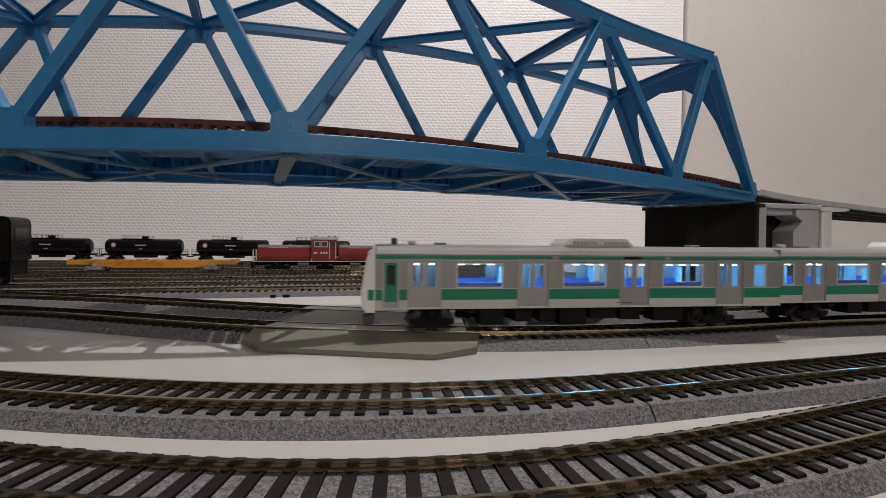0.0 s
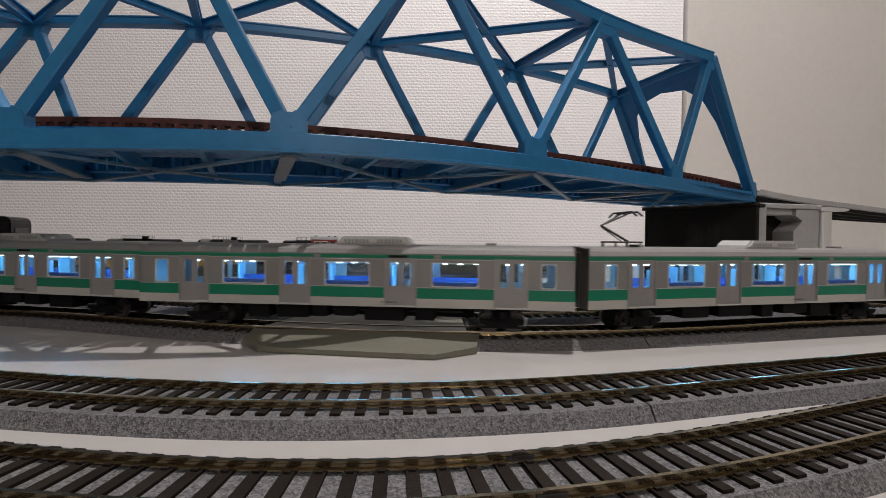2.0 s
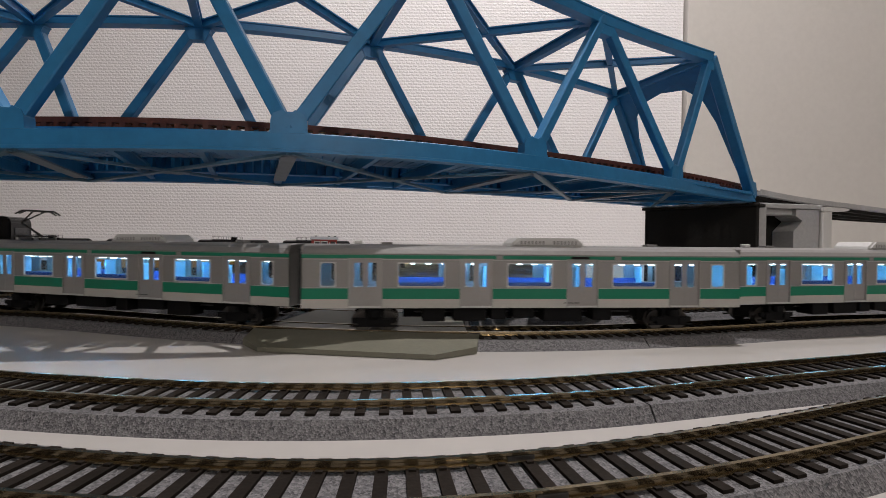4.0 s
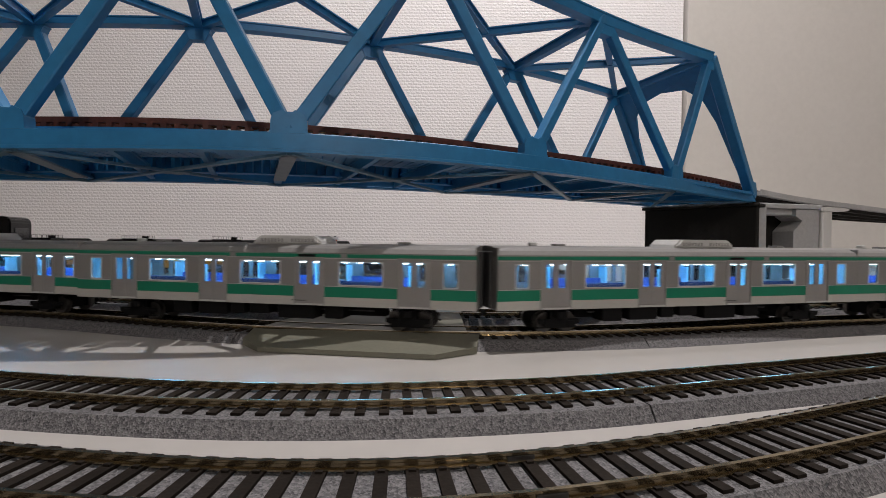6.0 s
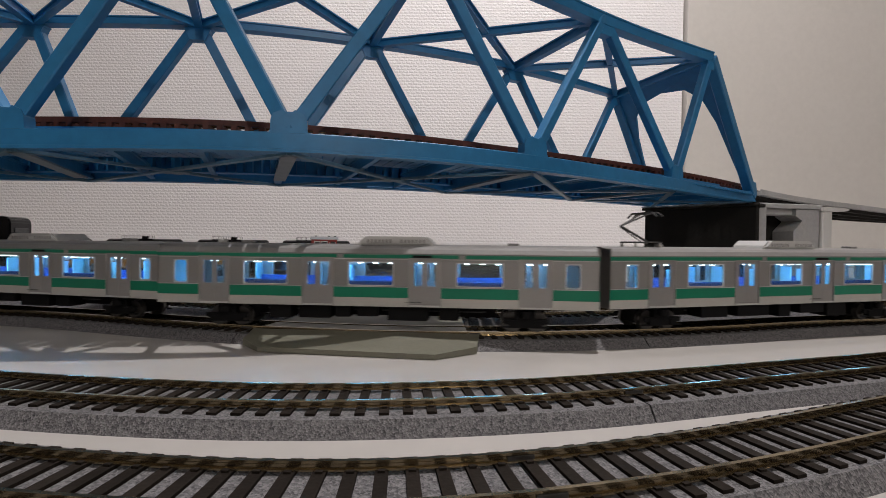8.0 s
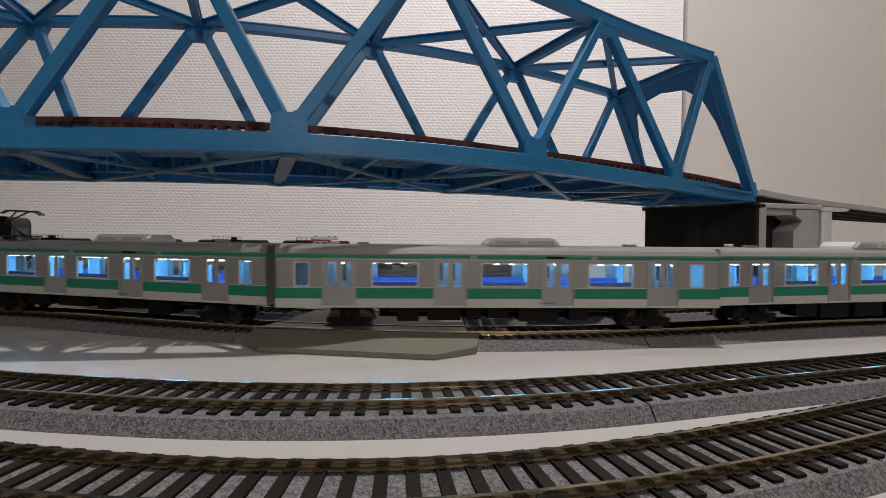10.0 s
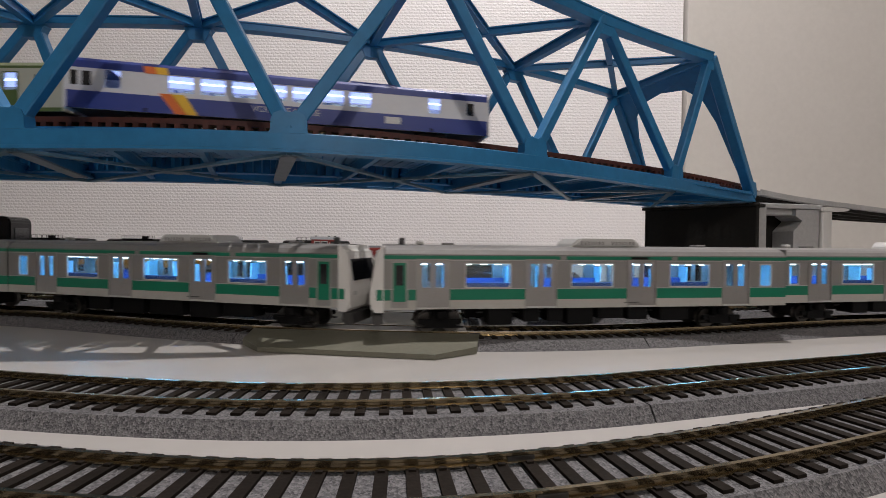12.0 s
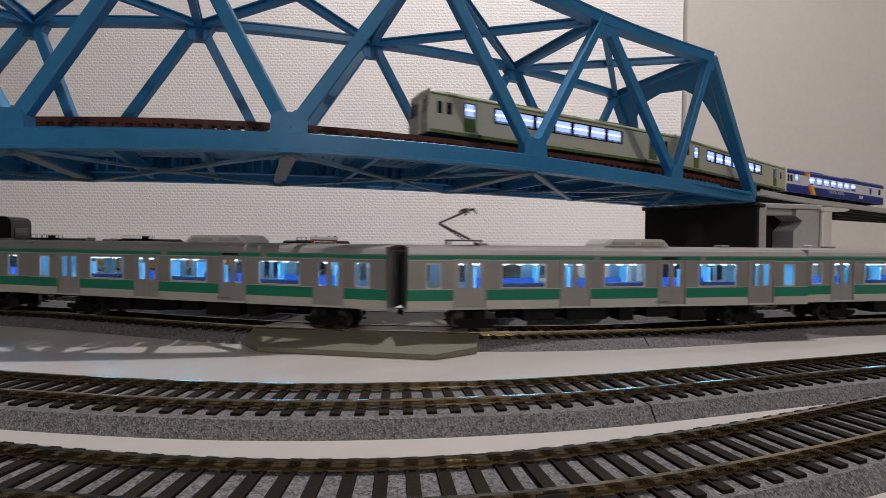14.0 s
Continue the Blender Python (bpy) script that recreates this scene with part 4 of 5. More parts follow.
        part("inner_end_panel", bm, LINING, root)
    for c, w in wins:
        for s in (-1, 1):
            bm = bmesh.new()
            a, b = c - 0.0185, c + 0.0185
            prism(bm, [(s * (WIDE - 0.0012), 0.0145), (s * (WIDE - 0.0012), 0.0262), (s * (WIDE - 0.0030), 0.0262), (s * (WIDE - 0.0036), 0.0215), (s * (WIDE - 0.0080), 0.0208), (s * (WIDE - 0.0080), 0.0145)], a, b, "x")
            part("seat", bm, SEAT, root, "bright blue bench seat")
            bm = bmesh.new()
            for e in (a, b):
                box(bm, e - 0.0004, e + 0.0004, min(s * (WIDE - 0.0012), s * (WIDE - 0.0085)), max(s * (WIDE - 0.0012), s * (WIDE - 0.0085)), 0.0145, 0.0330)
            part("seat_screen", bm, LINING, root)
    for e, s in ((x0, 1), (x1, -1)):
        bm = bmesh.new()
        box(bm, min(e, e + s * 0.0008), max(e, e + s * 0.0008), -WIDE, WIDE, Z_SIDE, 0.0445)
        part("end_wall", bm, STEEL, root)
        if (s == 1 and cab == -1) or (s == -1 and cab == 1):
            continue
        bm = rounded(min(e, e - s * 0.0012), max(e, e - s * 0.0012), -0.0105, 0.0105, 0.0132, 0.0425, 0.0004, 1)
        part("gangway_bellows", bm, GREY_DARK, root, "black ribbed gangway")
        bm = bmesh.new()
        box(bm, min(e, e - s * 0.0013), max(e, e - s * 0.0013), -0.002, 0.002, 0.0085, 0.0112)
        part("coupler", bm, BLACK, root)
    if cab:
        k = cab
        # nose in white with a dark windscreen and light clusters
        e = x1 if k == 1 else x0
        bm = bmesh.new()
        prof = [(0.0, Z_SIDE - 0.0015), (0.0062, Z_SIDE - 0.0015), (0.0068, 0.0170), (0.0066, 0.0235), (0.0040, 0.0400), (0.0026, 0.0432), (0.0, 0.0450)]
        prism(bm, [(e + k * a, z) for a, z in prof], -WIDE, WIDE)
        bmesh.ops.bevel(bm, geom=[ed for ed in bm.edges if all(abs(v.co.x - e) > 0.002 for v in ed.verts)], offset=0.0016, segments=3, affect="EDGES")
        nose = part("cab_front", bm, MASK, root, "white moulded cab front")
        bm = bmesh.new()
        n = [(e + k * 0.0054, 0.0268), (e + k * 0.0064, 0.0268), (e + k * 0.0047, 0.0378), (e + k * 0.0036, 0.0378)]
        prism(bm, n, -0.0130, 0.0130)
        part("windscreen", bm, DARK_GLASS, nose, "black windscreen")
        for s in (-1, 1):
            bm = bmesh.new()
            box(bm, min(e + k * 0.0062, e + k * 0.0070), max(e + k * 0.0062, e + k * 0.0070), s * 0.0125 - 0.0018, s * 0.0125 + 0.0018, 0.0195, 0.0215)
            part("headlight", bm, UNIT, nose)
        for s in (-1, 1):
            bm = bmesh.new()
            y = s * WIDE
            box(bm, e + k * 0.0006, e + k * 0.0036, *sorted((y, y + s * 0.0002)), 0.0177, 0.0231) if k > 0 else box(bm, e - 0.0036, e - 0.0006, *sorted((y, y + s * 0.0002)), 0.0177, 0.0231)
            part("waist_band", bm, GREEN, nose)
            cx = e - k * 0.0078
            bm = bmesh.new()
            box(bm, cx - 0.0042, cx + 0.0042, *sorted((y, y + s * 0.00025)), Z_SIDE + 0.0010, 0.0375)
            cd = part("cab_door", bm, DOOR_STEEL, root, "cab door with a green panel")
            bm = bmesh.new()
            box(bm, cx - 0.0032, cx + 0.0032, *sorted((y, y + s * 0.00035)), 0.0170, 0.0365)
            part("door_panel", bm, GREEN, cd)
            bm = bmesh.new()
            box(bm, cx - 0.0020, cx + 0.0020, *sorted((y, y + s * 0.00045)), 0.0252, 0.0352)
            part("cab_door_window", bm, DARK_GLASS, cd)
        bm = bmesh.new()
        box(bm, min(e, e + k * 0.0058), max(e, e + k * 0.0058), -0.014, 0.014, 0.0040, 0.0112)
        bmesh.ops.bevel(bm, geom=bm.edges[:], offset=0.0012, segments=2, affect="EDGES")
        part("skirt", bm, GREY_DARK, root)
        part("roof_horn", rounded(e - k * 0.010 - 0.0015, e - k * 0.010 + 0.0015, -0.0015, 0.0015, Z_ROOF - 0.0004, Z_ROOF + 0.0036, 0.0006, 1), GREY_DARK, root)
    # underfloor gear
    x = -0.056
    while x < 0.054:
        w = rng.uniform(0.008, 0.024)
        if x + w > 0.060:
            break
        z = rng.uniform(0.0035, 0.0072)
        part("equipment_box", rounded(x, x + w, -0.0150, -0.0040, z, Z_SIDE, 0.0004, 1), BLACK, root)
        part("equipment_box", rounded(x + 0.002, x + w, 0.0040, 0.0150, z + 0.001, Z_SIDE, 0.0004, 1), BLACK, root)
        x += w + rng.uniform(0.002, 0.008)
    bm = bmesh.new()
    box(bm, -0.066, 0.066, -0.0032, 0.0032, 0.0062, Z_SIDE - 0.0002)
    part("centre_sill", bm, BLACK, root)
    bm = bmesh.new()
    for y in (-0.009, 0.009):
        cylinder(bm, (-0.06, y, 0.0120), (0.06, y, 0.0120), 0.0006, 6)
        cylinder(bm, (-0.06, y * 0.7, 0.0095), (0.06, y * 0.7, 0.0095), 0.0005, 6)
    part("pipes", bm, GREY_DARK, root)
    for b in (-0.0808, 0.0808):
        bogie(root, b)
    return root


SILVER = "silver commuter train car with green bands"
CARS = []
plain = commuter_car(SILVER + " and blue-lit windows", seed=3)
power = commuter_car(SILVER + " and a raised pantograph", panto=True, seed=5)
lead = commuter_car(SILVER + " and a white driving cab", cab=-1, seed=7)
tail = commuter_car(SILVER + " and a white rear cab", cab=1, seed=9)
for n in range(14):
    src = {0: lead, 10: lead, 9: tail, 2: power, 7: power, 12: power}.get(n, plain)
    CARS.append(src if src not in CARS else copy_thing(src, Matrix.Identity(4)))


# ---- diesel cars on the bridge ----
UPITCH = 0.2445
UH = 0.1199
UW = 0.0150
U0, U1, UR = 0.0040, 0.0290, 0.0328


def lettering(text, size, mat, parent):
    """Raised letters as one mesh, reading along x and facing up."""
    curve = bpy.data.curves.new("lettering", "FONT")
    curve.body, curve.size, curve.extrude, curve.resolution_u = text, size, 0.00005, 2
    pattern = new("lettering_pattern", curve)
    me = bpy.data.meshes.new_from_object(pattern)
    bpy.data.objects.remove(pattern)
    bpy.data.curves.remove(curve)
    me.materials.clear()
    me.materials.append(mat)
    ob = new("lettering", me)
    ob.parent = parent
    return ob


def railcar(label, base, low, roof_mat, strip, blue):
    """Diesel railcar with lit windows, doors and rounded ends."""
    root = thing("diesel_railcar", label, "train car", "diesel railcars on the bridge")
    z0, z1 = 0.0162, 0.0256
    wz = (z0, z1)
    if blue:
        wins = [-0.0640 + i * 0.0168 for i in range(7)]
        ww = 0.0128
        doorx = (-0.098, 0.084)
        dark = [(-0.1105, 0.0042), (0.108, 0.0046), (-0.1195 + 0.003, 0.0032)]
    else:
        wins = [-0.0620 + i * 0.0178 for i in range(7)]
        ww = 0.0150
        doorx = (-0.090, 0.090)
        dark = [(-0.106, 0.0038), (0.1065, 0.0038), (-0.113, 0.0036)]
    dw = 0.0095
    holes = [(c - ww / 2, c + ww / 2, *wz) for c in wins] + [(c - dw / 2 + 0.001, c + dw / 2 - 0.001, 0.0160, 0.0258) for c in doorx]
    for s in (-1, 1):
        bm = bmesh.new()
        pierced(bm, -UH, UH, U0, U1, holes, s * (UW - 0.001), s * UW)
        side = part("side_wall", bm, base, root)
        if strip:
            bm = bmesh.new()
            pierced(bm, wins[0] - ww / 2 - 0.0015, wins[-1] + ww / 2 + 0.0015, z0 - 0.0007, z1 + 0.0007, [(c - ww / 2, c + ww / 2, *wz) for c in wins], s * UW, s * (UW + 0.0002))
            part("window_band", bm, BLACK, side, "black band round the windows")
            for d in doorx:
                bm = bmesh.new()
                pierced(bm, d - dw / 2, d + dw / 2, U0 + 0.003, 0.0262, [(d - dw / 2 + 0.001, d + dw / 2 - 0.001, 0.0160, 0.0258)], s * UW, s * (UW + 0.0002))
                part("door", bm, OLIVE, side, "olive green door")
            bm = bmesh.new()
            box(bm, -UH, UH, *sorted((s * UW, s * (UW + 0.0002))), U0 - 0.0001, U0 + 0.0020)
            part("lower_band", bm, OLIVE, side)
            bm = bmesh.new()
            box(bm, -UH, UH, *sorted((s * UW, s * (UW + 0.0002))), U1 - 0.0009, U1)
            part("eave_band", bm, OLIVE, side)
        else:
            bm = bmesh.new()
            box(bm, -UH, UH, *sorted((s * UW, s * (UW + 0.0002))), U0, 0.0135)
            part("lower_band", bm, NAVY, side, "navy blue lower side")
            bm = bmesh.new()
            box(bm, -UH, UH, *sorted((s * UW, s * (UW + 0.0002))), U1 - 0.0030, U1)
            part("eave_band", bm, NAVY, side, "navy blue eave")
            for mat, a in ((ORANGE, -0.0760), (YELLOW, -0.0700)):
                bm = bmesh.new()
                prism(bm, [(a + 0.009, U0), (a + 0.015, U0), (a + 0.008, 0.0150), (a + 0.001, 0.0150)], *sorted((s * (UW + 0.0002), s * (UW + 0.0004))))
                part("stripe", bm, mat, side, "slanted orange and yellow stripe")
                bm = bmesh.new()
                prism(bm, [(a - 0.006, 0.0256), (a + 0.0, 0.0256), (a - 0.001, U1 + 0.0005), (a - 0.007, U1 + 0.0005)], *sorted((s * (UW + 0.0002), s * (UW + 0.0004))))
                part("stripe", bm, mat, side)
            words = lettering("VOITURE AMITIE", 0.0052, BAR_WHITE, side)
            words.matrix_basis = pose(-0.026 * -s, s * (UW + 0.0003), 0.0088, 90, 0, 180 if s > 0 else 0)
            bm = bmesh.new()
            box(bm, 0.052, 0.062, *sorted((s * (UW + 0.0002), s * (UW + 0.0003))), 0.0075, 0.0118)
            part("lettering", bm, BAR_WHITE, side)
        bm = bmesh.new()
        for i in range(6):
            box(bm, 0.002 + i * 0.0017, 0.003 + i * 0.0017, *sorted((s * UW, s * (UW + 0.0002))), 0.0068, 0.0073)
        part("lettering", bm, GREY_DARK, side)
        for c, w in dark:
            bm = bmesh.new()
            box(bm, c - w / 2, c + w / 2, *sorted((s * UW, s * (UW + 0.0003))), 0.0165, 0.0242)
            part("cab_window", bm, DARK_GLASS, side)
        for c in wins:
            bm = bmesh.new()
            box(bm, c - ww / 2, c + ww / 2, *sorted((s * (UW - 0.0006), s * (UW - 0.0003))), *wz)
            p = part("pane", bm, WINDOW, side)
            p.visible_shadow = False
        for c in doorx:
            bm = bmesh.new()
            box(bm, c - dw / 2 + 0.001, c + dw / 2 - 0.001, *sorted((s * (UW - 0.0006), s * (UW - 0.0003))), 0.0160, 0.0258)
            p = part("pane", bm, WINDOW, side)
            p.visible_shadow = False
    arch = [(-UW - 0.0002, U1 - 0.0002), (-UW, U1 + 0.0008), (-UW + 0.0022, UR - 0.0010), (-0.0080, UR - 0.0003), (0, UR)]
    arch = arch + [(-a, z) for a, z in arch[-2::-1]]
    bm = bmesh.new()
    prism(bm, arch, -UH, UH, "x")
    part("roof", bm, roof_mat, root)
    for a in (-0.055, 0.03):
        part("roof_unit", rounded(a, a + 0.03, -0.009, 0.009, UR - 0.0008, UR + 0.0014, 0.0006, 2), roof_mat, root)
    for k in (-1, 1):
        bm = bmesh.new()
        e = k * UH
        prism(bm, [(e, U0), (e + k * 0.0016, U0), (e + k * 0.0016, 0.0165), (e + k * 0.0004, UR - 0.001), (e, UR - 0.0005)], -UW, UW)
        front = part("cab_front", bm, WHITE_PAINT if blue else SAGE, root)
        for c in (-0.0095, 0.0095):
            bm = bmesh.new()
            prism(bm, [(e + k * 0.0014, 0.0172), (e + k * 0.0018, 0.0172), (e + k * 0.0010, 0.0262), (e + k * 0.0006, 0.0262)], c - 0.0032, c + 0.0032)
            part("front_window", bm, DARK_GLASS, front)
        for c in (-0.011, 0.011):
            bm = bmesh.new()
            box(bm, *sorted((e + k * 0.0012, e + k * 0.0022)), c - 0.0016, c + 0.0016, 0.0100, 0.0118)
            part("headlight", bm, glowing_lamp if blue and k == 1 else UNIT, front)
        bm = bmesh.new()
        box(bm, *sorted((e, e + k * 0.0025)), -0.0036, 0.0036, U0, 0.0265)
        part("gangway_door", bm, WHITE_PAINT if blue else SAGE, root)
        bm = bmesh.new()
        box(bm, *sorted((e + k * 0.0024, e + k * 0.0029)), -0.0022, 0.0022, 0.0168, 0.0245)
        part("gangway_window", bm, DARK_GLASS, root)
        for c in (-0.0105, 0.0105):
            bm = bmesh.new()
            box(bm, *sorted((e + k * 0.0004, e + k * 0.0014)), c - 0.0012, c + 0.0012, 0.0268, 0.0280)
            part("tail_light", bm, TAIL_RED, front)
    bm = bmesh.new()
    box(bm, -UH + 0.001, UH - 0.001, -UW + 0.0011, UW - 0.0011, U0, U0 + 0.0015)
    part("floor", bm, GREY_DARK, root)
    # plain ceiling with the interior light put in as emission
    bm = bmesh.new()
    box(bm, -0.100, 0.100, -UW + 0.0011, UW - 0.0011, 0.0268, 0.0274)
    part("glowing_ceiling", bm, CEIL_GLOW, root, "pale lavender ceiling, its lit look made by a weak glow")
    bm = bmesh.new()
    box(bm, -0.097, 0.097, -0.0009, 0.0009, 0.0262, 0.0268)
    part("light_strip", bm, LED_WHITE, root, "cool white light strip")
    for i in range(14):
        x = -0.068 + i * 0.0094
        for y in (-1, 1):
            bm = bmesh.new()
            prism(bm, [(x, U0 + 0.0015), (x + 0.0055, U0 + 0.0015), (x + 0.0055, 0.0120), (x + 0.0016, 0.0120), (x + 0.0012, 0.0182), (x, 0.0182)], *sorted((y * 0.0045, y * 0.0128)))
            part("seat", bm, SEAT if blue else material_seat, root)
    bm = bmesh.new()
    for a in (-0.045, -0.012, 0.022):
        box(bm, a, a + 0.026, -0.0125, 0.0125, 0.0005, U0)
    part("underfloor_engine", bm, BLACK, root)
    for b in (-0.082, 0.082):
        bogie(root, b, half=0.0120).scale = (0.9, 0.95, 0.55)
    return root


TAIL_RED = material("red_lens", (0.5, 0.02, 0.015), 0.25)
glowing_lamp = glowing("warm_headlight", (1.0, 0.75, 0.45), 6.0)
material_seat = material("grey_blue_seat", (0.12, 0.14, 0.3), 0.7)
RAILCARS = [railcar("white and navy diesel railcar with an orange and yellow stripe", WHITE_PAINT, NAVY, NAVY, False, True)]
sage = railcar("pale sage green diesel railcar with lit windows", SAGE, OLIVE, material("sage_roof", (0.20, 0.23, 0.14), 0.5), True, False)
RAILCARS += [sage, copy_thing(sage, Matrix.Identity(4))]


# ---- vehicles standing in the yard ----
def ground_pose(line, x, turn=0):
    s = line.s_of_x(x)
    m = line.stance(s)
    return m @ pose(0, 0, 0, 0, 0, turn)


def tank_wagon(label, badge=True):
    root = thing("tank_wagon", label, "tank wagon", "black tank wagons in the yard")
    L, r, zc = 0.073, 0.0158, 0.0300
    bm = bmesh.new()
    n = 28
    prof = [(-L, 0.2), (-L + 0.0008, 0.55), (-L + 0.0025, 0.85), (-L + 0.005, 0.97), (-L + 0.008, 1.0)]
    prof = prof + [(-a, b) for a, b in prof[::-1]]
    rings = [[bm.verts.new((x, r * f * math.sin(TAU * i / n), zc + r * f * math.cos(TAU * i / n))) for i in range(n)] for x, f in prof]
    for a, b in zip(rings, rings[1:]):
        for i in range(n):
            bm.faces.new((a[i], a[(i + 1) % n], b[(i + 1) % n], b[i]))
    bm.faces.new(rings[0])
    bm.faces.new(rings[-1][::-1])
    tank = part("tank", bm, TANK, root, "glossy black tank barrel", True)
    bm = bmesh.new()
    cylinder(bm, (0, 0, zc + r - 0.002), (0, 0, zc + r + 0.0040), 0.0058, 16)
    cylinder(bm, (0.0, 0, zc + r + 0.0036), (0.0, 0, zc + r + 0.0052), 0.0066, 16)
    part("dome", bm, TANK, tank)
    bm = bmesh.new()
    for y in (-0.006, 0.006):
        cylinder(bm, (-0.042, y, zc + r + 0.006), (0.016, y, zc + r + 0.006), 0.0004, 6)
        for i in range(7):
            x = -0.042 + i * 0.0096
            cylinder(bm, (x, y, zc + r - 0.003), (x, y, zc + r + 0.006), 0.0004, 6)
    box(bm, -0.042, 0.016, -0.0065, 0.0065, zc + r - 0.0003, zc + r + 0.0005)
    part("walkway_rail", bm, BLACK, root)
    for s in (-1, 1):
        if badge:
            bm = bmesh.new()
            cylinder(bm, (-0.053, s * (r - 0.0008), zc + 0.003), (-0.053, s * (r + 0.0004), zc + 0.003), 0.0050, 20)
            bd = part("badge", bm, BADGE, tank, "round bronze badge")
            bm = bmesh.new()
            cylinder(bm, (-0.053, s * (r + 0.0003), zc + 0.003), (-0.053, s * (r + 0.0006), zc + 0.003), 0.0032, 16)
            part("emblem", bm, BAR_WHITE, bd)
        bm = bmesh.new()
        for i in range(7):
            box(bm, -0.013 + i * 0.003, -0.0106 + i * 0.003, *sorted((s * (r - 0.001), s * (r + 0.0002))), zc + 0.0018, zc + 0.0038)
        box(bm, -0.006, 0.001, *sorted((s * (r - 0.002), s * (r - 0.0002))), zc - 0.0055, zc - 0.0045)
        part("lettering", bm, UNIT, tank)
    bm = bmesh.new()
    box(bm, -0.080, 0.080, -0.006, 0.006, 0.0112, 0.0150)
    for k in (-1, 1):
        box(bm, k * 0.066 - 0.014, k * 0.066 + 0.014, -0.0155, 0.0155, 0.0128, 0.0146)
        box(bm, k * 0.052 - 0.004, k * 0.052 + 0.004, -0.012, 0.012, 0.0140, 0.0190)
    box(bm, -0.018, 0.020, -0.010, 0.010, 0.0070, 0.0120)
    part("frame", bm, BLACK, root)
    for k in (-1, 1):
        bm = bmesh.new()
        for y in (-0.014, -0.007, 0.007, 0.014):
            cylinder(bm, (k * 0.0795, y, 0.0146), (k * 0.0795, y, 0.0250), 0.0004, 6)
        cylinder(bm, (k * 0.0795, -0.014, 0.0250), (k * 0.0795, 0.014, 0.0250), 0.0004, 6)
        cylinder(bm, (k * 0.0795, -0.014, 0.0200), (k * 0.0795, 0.014, 0.0200), 0.0004, 6)
        part("end_railing", bm, GREY_DARK, root)
        bm = bmesh.new()
        box(bm, k * 0.0835 - 0.0035, k * 0.0835 + 0.0035, -0.0015, 0.0015, 0.0085, 0.0110)
        part("coupler", bm, BLACK, root)
        bogie(root, k * 0.056, mesh=SMALL_WHEEL)
    return root


TANK_LINE = YARD_LINES[8]
tw = tank_wagon("glossy black tank wagon with a round bronze badge")
tw.matrix_world = ground_pose(TANK_LINE, -0.7915)
for x in (-0.6195, -0.4475, -0.2775):
    copy_thing(tw, ground_pose(TANK_LINE, x))


def flat_wagon():
    root = thing("flat_wagon", "empty ochre-yellow container flat wagon", "flat wagon")
    L = 0.1090
    for s in (-1, 1):
        bm = bmesh.new()
        prism(bm, [(-L, 0.0100), (-L, 0.0160), (L, 0.0160), (L, 0.0100), (0.078, 0.0100), (0.050, 0.0055), (-0.050, 0.0055), (-0.078, 0.0100)], *sorted((s * 0.0135, s * 0.0150)))
        sill = part("side_sill", bm, FLAT_YELLOW, root, "deep ochre side sill")
        bm = bmesh.new()
        for i in range(12):
            x = -0.10 + i * 0.0178
            box(bm, x, x + 0.004, *sorted((s * 0.0150, s * 0.0158)), 0.0125, 0.0148)
        part("brackets", bm, FLAT_YELLOW, sill)
    bm = bmesh.new()
    for i in range(15):
        x = -L + i * (2 * L - 0.006) / 14
        box(bm, x, x + 0.006, -0.0136, 0.0136, 0.0130, 0.0156)
    box(bm, -L, L, -0.004, 0.004, 0.0105, 0.0150)
    part("cross_members", bm, FLAT_YELLOW, root)
    for x in (-0.105, -0.06, -0.02, 0.02, 0.06, 0.105):
        for s in (-1, 1):
            bm = bmesh.new()
            box(bm, x - 0.002, x + 0.002, s * 0.0128 - 0.001, s * 0.0128 + 0.001, 0.0156, 0.0172)
            part("container_lock", bm, GREY_DARK, root)
    grey = material("grey_bogie", (0.32, 0.33, 0.34), 0.5)
    for k in (-1, 1):
        bogie(root, k * 0.0755, grey, mesh=SMALL_WHEEL)
        bm = bmesh.new()
        box(bm, k * 0.1130 - 0.004, k * 0.1130 + 0.004, -0.0015, 0.0015, 0.0090, 0.0115)
        part("coupler", bm, BLACK, root)
    return root


fw = flat_wagon()
fw.matrix_world = ground_pose(YARD_LINES[4], -0.414)


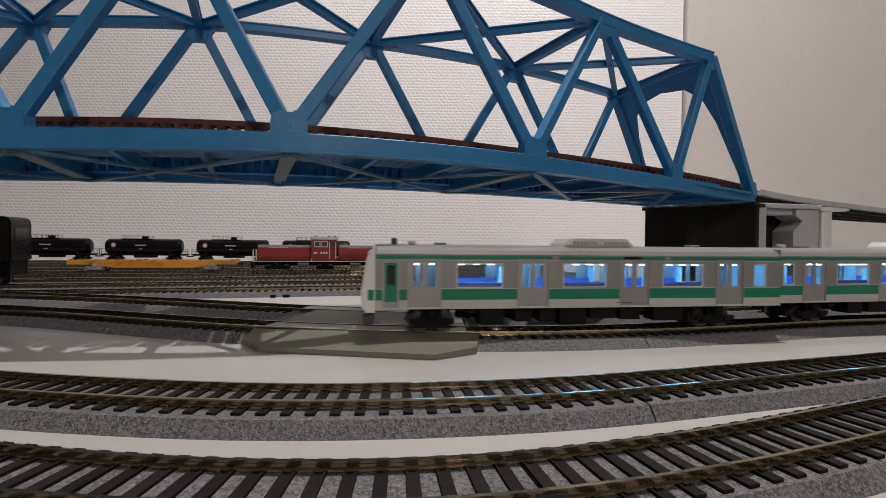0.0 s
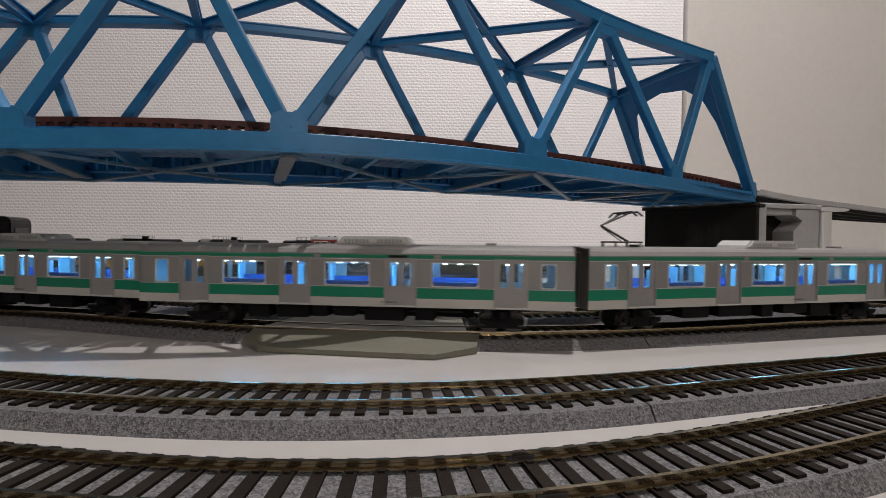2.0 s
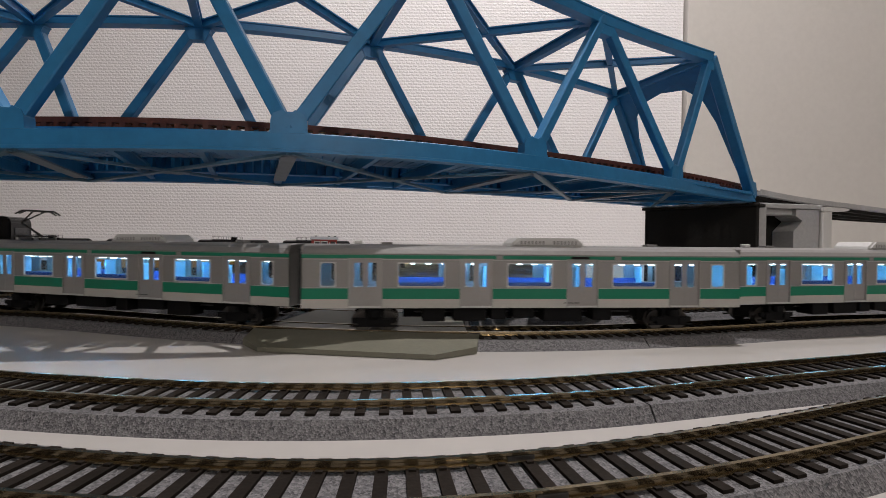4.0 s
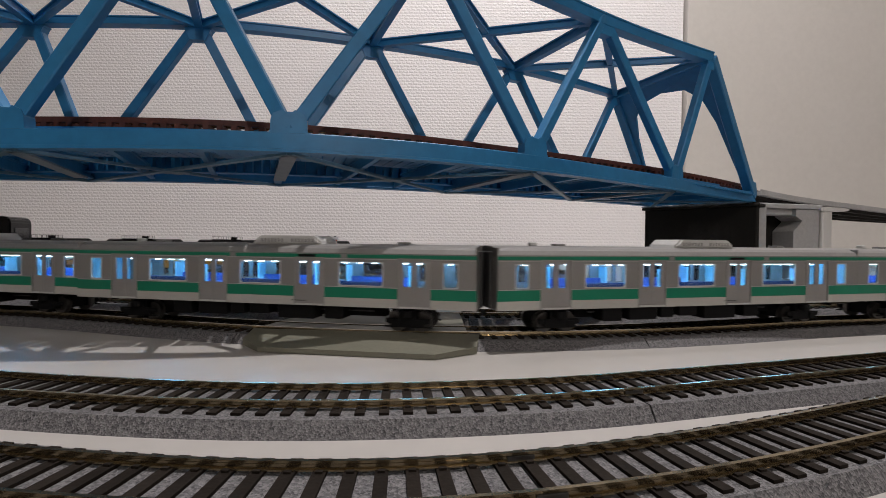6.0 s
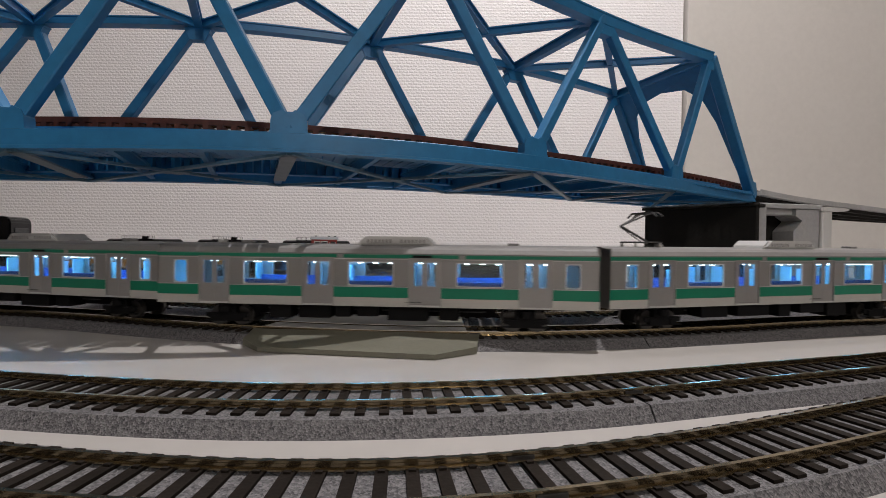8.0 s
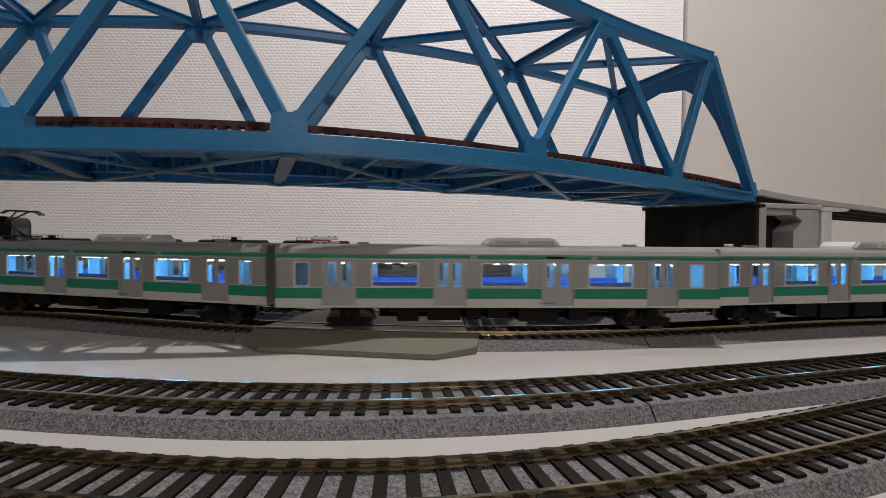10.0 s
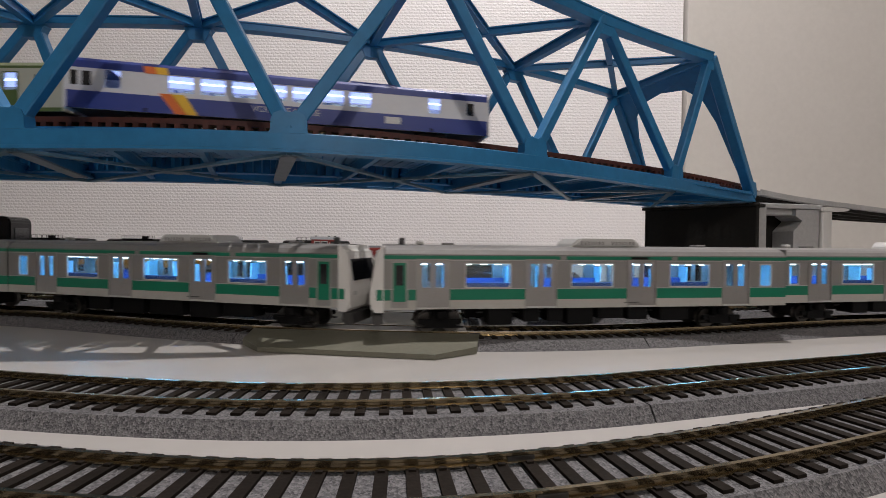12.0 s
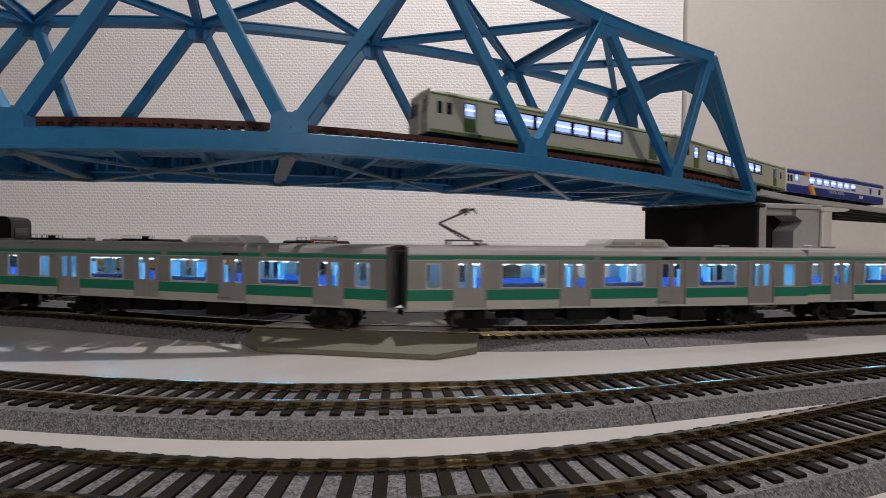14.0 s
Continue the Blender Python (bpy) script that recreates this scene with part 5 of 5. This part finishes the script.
def diesel_loco():
    root = thing("diesel_locomotive", "maroon centre-cab diesel locomotive with grey tops", "locomotive")
    zf = 0.0150
    for k, a, b in ((-1, -0.106, -0.030), (1, 0.012, 0.106)):
        hood = part("hood", rounded(a, b, -0.0125, 0.0125, zf, 0.0362, 0.0012, 2), LOCO_RED, root, "maroon engine hood")
        bm = bmesh.new()
        prism(bm, [(-0.0120, 0.0362), (-0.0108, 0.0392), (0.0108, 0.0392), (0.0120, 0.0362)], a + 0.001, b - 0.001, "x")
        part("hood_top", bm, LOCO_GREY, hood)
        bm = bmesh.new()
        for i in range(6):
            x = a + 0.012 + i * (b - a - 0.03) / 5
            box(bm, x, x + 0.006, -0.0128, -0.0124, 0.0230, 0.0330)
        part("louvre", bm, LOCO_RED, hood)
        bm = bmesh.new()
        for i in range(7):
            x = a + 0.016 + i * 0.0042
            box(bm, x, x + 0.0022, -0.0129, -0.0125, 0.0350, 0.0358)
        part("vents", bm, BAR_WHITE, hood)
    bm = bmesh.new()
    pierced(bm, -0.028, 0.010, zf, 0.0480, [(-0.0235, -0.0155, 0.0370, 0.0450), (-0.0135, -0.0045, 0.0370, 0.0450), (0.0005, 0.0065, 0.0300, 0.0450)], -0.0165, -0.0155)
    cab = part("cab", bm, LOCO_RED, root, "maroon cab")
    bm = bmesh.new()
    box(bm, -0.028, 0.010, -0.0154, 0.0165, zf, 0.0478)
    part("cab_shell", bm, GREY_DARK, cab)
    bm = bmesh.new()
    prism(bm, [(-0.0172, 0.0480), (-0.0150, 0.0510), (-0.006, 0.0526), (0.006, 0.0526), (0.0150, 0.0510), (0.0172, 0.0480)], -0.030, 0.012, "x")
    part("cab_roof", bm, LOCO_GREY, cab, "grey arched cab roof")
    bm = bmesh.new()
    for x, z in ((-0.024, 0.0526), (-0.004, 0.0526), (0.005, 0.0526)):
        box(bm, x, x + 0.0035, -0.002, 0.002, z - 0.0004, z + 0.0014)
    part("roof_vents", bm, GREY_DARK, cab)
    bm = bmesh.new()
    for c, w in ((-0.0195, 0.0080), (-0.0090, 0.0090)):
        pierced(bm, c - w / 2 - 0.0006, c + w / 2 + 0.0006, 0.0364, 0.0456, [(c - w / 2 + 0.0004, c + w / 2 - 0.0004, 0.0374, 0.0446)], -0.0170, -0.0164)
    part("window_frames", bm, BAR_WHITE, cab)
    bm = bmesh.new()
    for x in (-0.0012, 0.0078):
        cylinder(bm, (x, -0.0176, 0.0190), (x, -0.0176, 0.0440), 0.0005, 8)
    part("handrail", bm, BAR_WHITE, cab)
    bm = bmesh.new()
    for i in range(3):
        box(bm, -0.0200 + i * 0.004 + 0.005, -0.0172 + i * 0.004 + 0.005, -0.0168, -0.0164, 0.0262, 0.0292)
    box(bm, -0.0245, -0.0195, -0.0168, -0.0164, 0.0262, 0.0290)
    part("marking", bm, BAR_WHITE, cab)
    bm = bmesh.new()
    box(bm, -0.1120, 0.1120, -0.0165, 0.0165, 0.0132, zf)
    part("running_board", bm, BLACK, root)
    bm = bmesh.new()
    box(bm, -0.1120, 0.1120, -0.0169, -0.0166, 0.0140, 0.0152)
    part("white_line", bm, BAR_WHITE, root)
    for k in (-1, 1):
        bm = bmesh.new()
        for y in (-0.0155, -0.011, 0.011, 0.0155):
            cylinder(bm, (k * 0.1115, y, zf), (k * 0.1115, y, 0.0320), 0.0006, 8)
        for y in (-0.01325, 0.01325):
            cylinder(bm, (k * 0.1115, y - 0.0023, 0.0320), (k * 0.1115, y + 0.0023, 0.0320), 0.0006, 8)
        part("end_handrail", bm, BAR_WHITE, root, "white end handrail")
        bm = bmesh.new()
        prism(bm, [(k * 0.112, 0.0040), (k * 0.115, 0.0040), (k * 0.115, 0.0135), (k * 0.112, 0.0135)], -0.0155, 0.0155)
        part("buffer_beam", bm, BLACK, root)
        bogie(root, k * 0.078, base=0.026)
    bogie(root, -0.008, base=0.016)
    bm = bmesh.new()
    for x in (-0.048, 0.030):
        cylinder(bm, (x, -0.014, 0.0095), (x + 0.016, -0.014, 0.0095), 0.0034, 12)
    part("air_tanks", bm, GREY_DARK, root)
    bm = bmesh.new()
    box(bm, -0.110, 0.110, -0.008, 0.008, 0.0085, 0.0135)
    part("underframe", bm, BLACK, root)
    return root


dl = diesel_loco()
dl.matrix_world = ground_pose(YARD_LINES[4], -0.176)


def dark_van():
    root = thing("black_van", "black boxy model van with a rounded roof in shadow", "railway van")
    bm = bmesh.new()
    prism(bm, [(-0.17, 0.0240), (0.030, 0.0240), (0.030, 0.0620), (0.0285, 0.0655), (0.025, 0.0672), (-0.17, 0.0672)], -0.0175, 0.0175)
    bmesh.ops.bevel(bm, geom=bm.edges[:], offset=0.0012, segments=2, affect="EDGES")
    body = part("body", bm, TANK, root)
    bm = rounded(0.0298, 0.0304, -0.011, 0.011, 0.0420, 0.0560, 0.0002, 1)
    part("end_window", bm, DARK_GLASS, body)
    bm = bmesh.new()
    box(bm, -0.165, 0.028, -0.0140, 0.0140, 0.0100, 0.0238)
    part("underframe", bm, BLACK, root)
    for x in (-0.13, 0.005):
        bogie(root, x)
    return root


dv = dark_van()
dv.matrix_world = ground_pose(YARD_LINES[1], -0.4505)


# ---- what moves ----
FRONT_TIMES = [(0, -0.0440), (0.4, -0.1180), (0.8, -0.1835), (1.2, -0.2525), (1.6, -0.3265), (2.0, -0.4025), (2.4, -0.4788), (2.8, -0.5508), (3.2, -0.6296), (5.3, -1.0168), (6.5, -1.2593), (7.5, -1.4633), (8.2, -1.6100), (10.3, -2.0317), (11.0, -2.1776), (12.5, -2.5061), (13.0, -2.6185), (13.3, -2.6898), (13.6, -2.7554), (14.0, -2.8490)]
FRONT_LINE = Line([(t, s, 0) for t, s in FRONT_TIMES])


def front_at(t):
    return float(np.interp(t, FRONT_LINE.Q[:, 0], FRONT_LINE.Q[:, 1]))


def riding(line, s, reach):
    """Pose of a car whose two bogies ride on the line."""
    a, b = line.at(s - reach), line.at(s + reach)
    d = (b - a).normalized()
    return Matrix.Translation((a + b) / 2) @ Euler((0, -math.asin(d.z), math.atan2(d.y, d.x))).to_matrix().to_4x4()


def motions():
    times = [k * 0.25 for k in range(57)]
    for n, car in enumerate(CARS):
        walk(car, [(t, riding(MAIN, front_at(t) + (n + 0.5) * PITCH, 0.0808)) for t in times])
    for n, car in enumerate(RAILCARS):
        walk(car, [(t, riding(UP, 0.3705 + 0.3430 * (t - 12.0) - (n + 0.5) * UPITCH, 0.082)) for t in times])


motions()
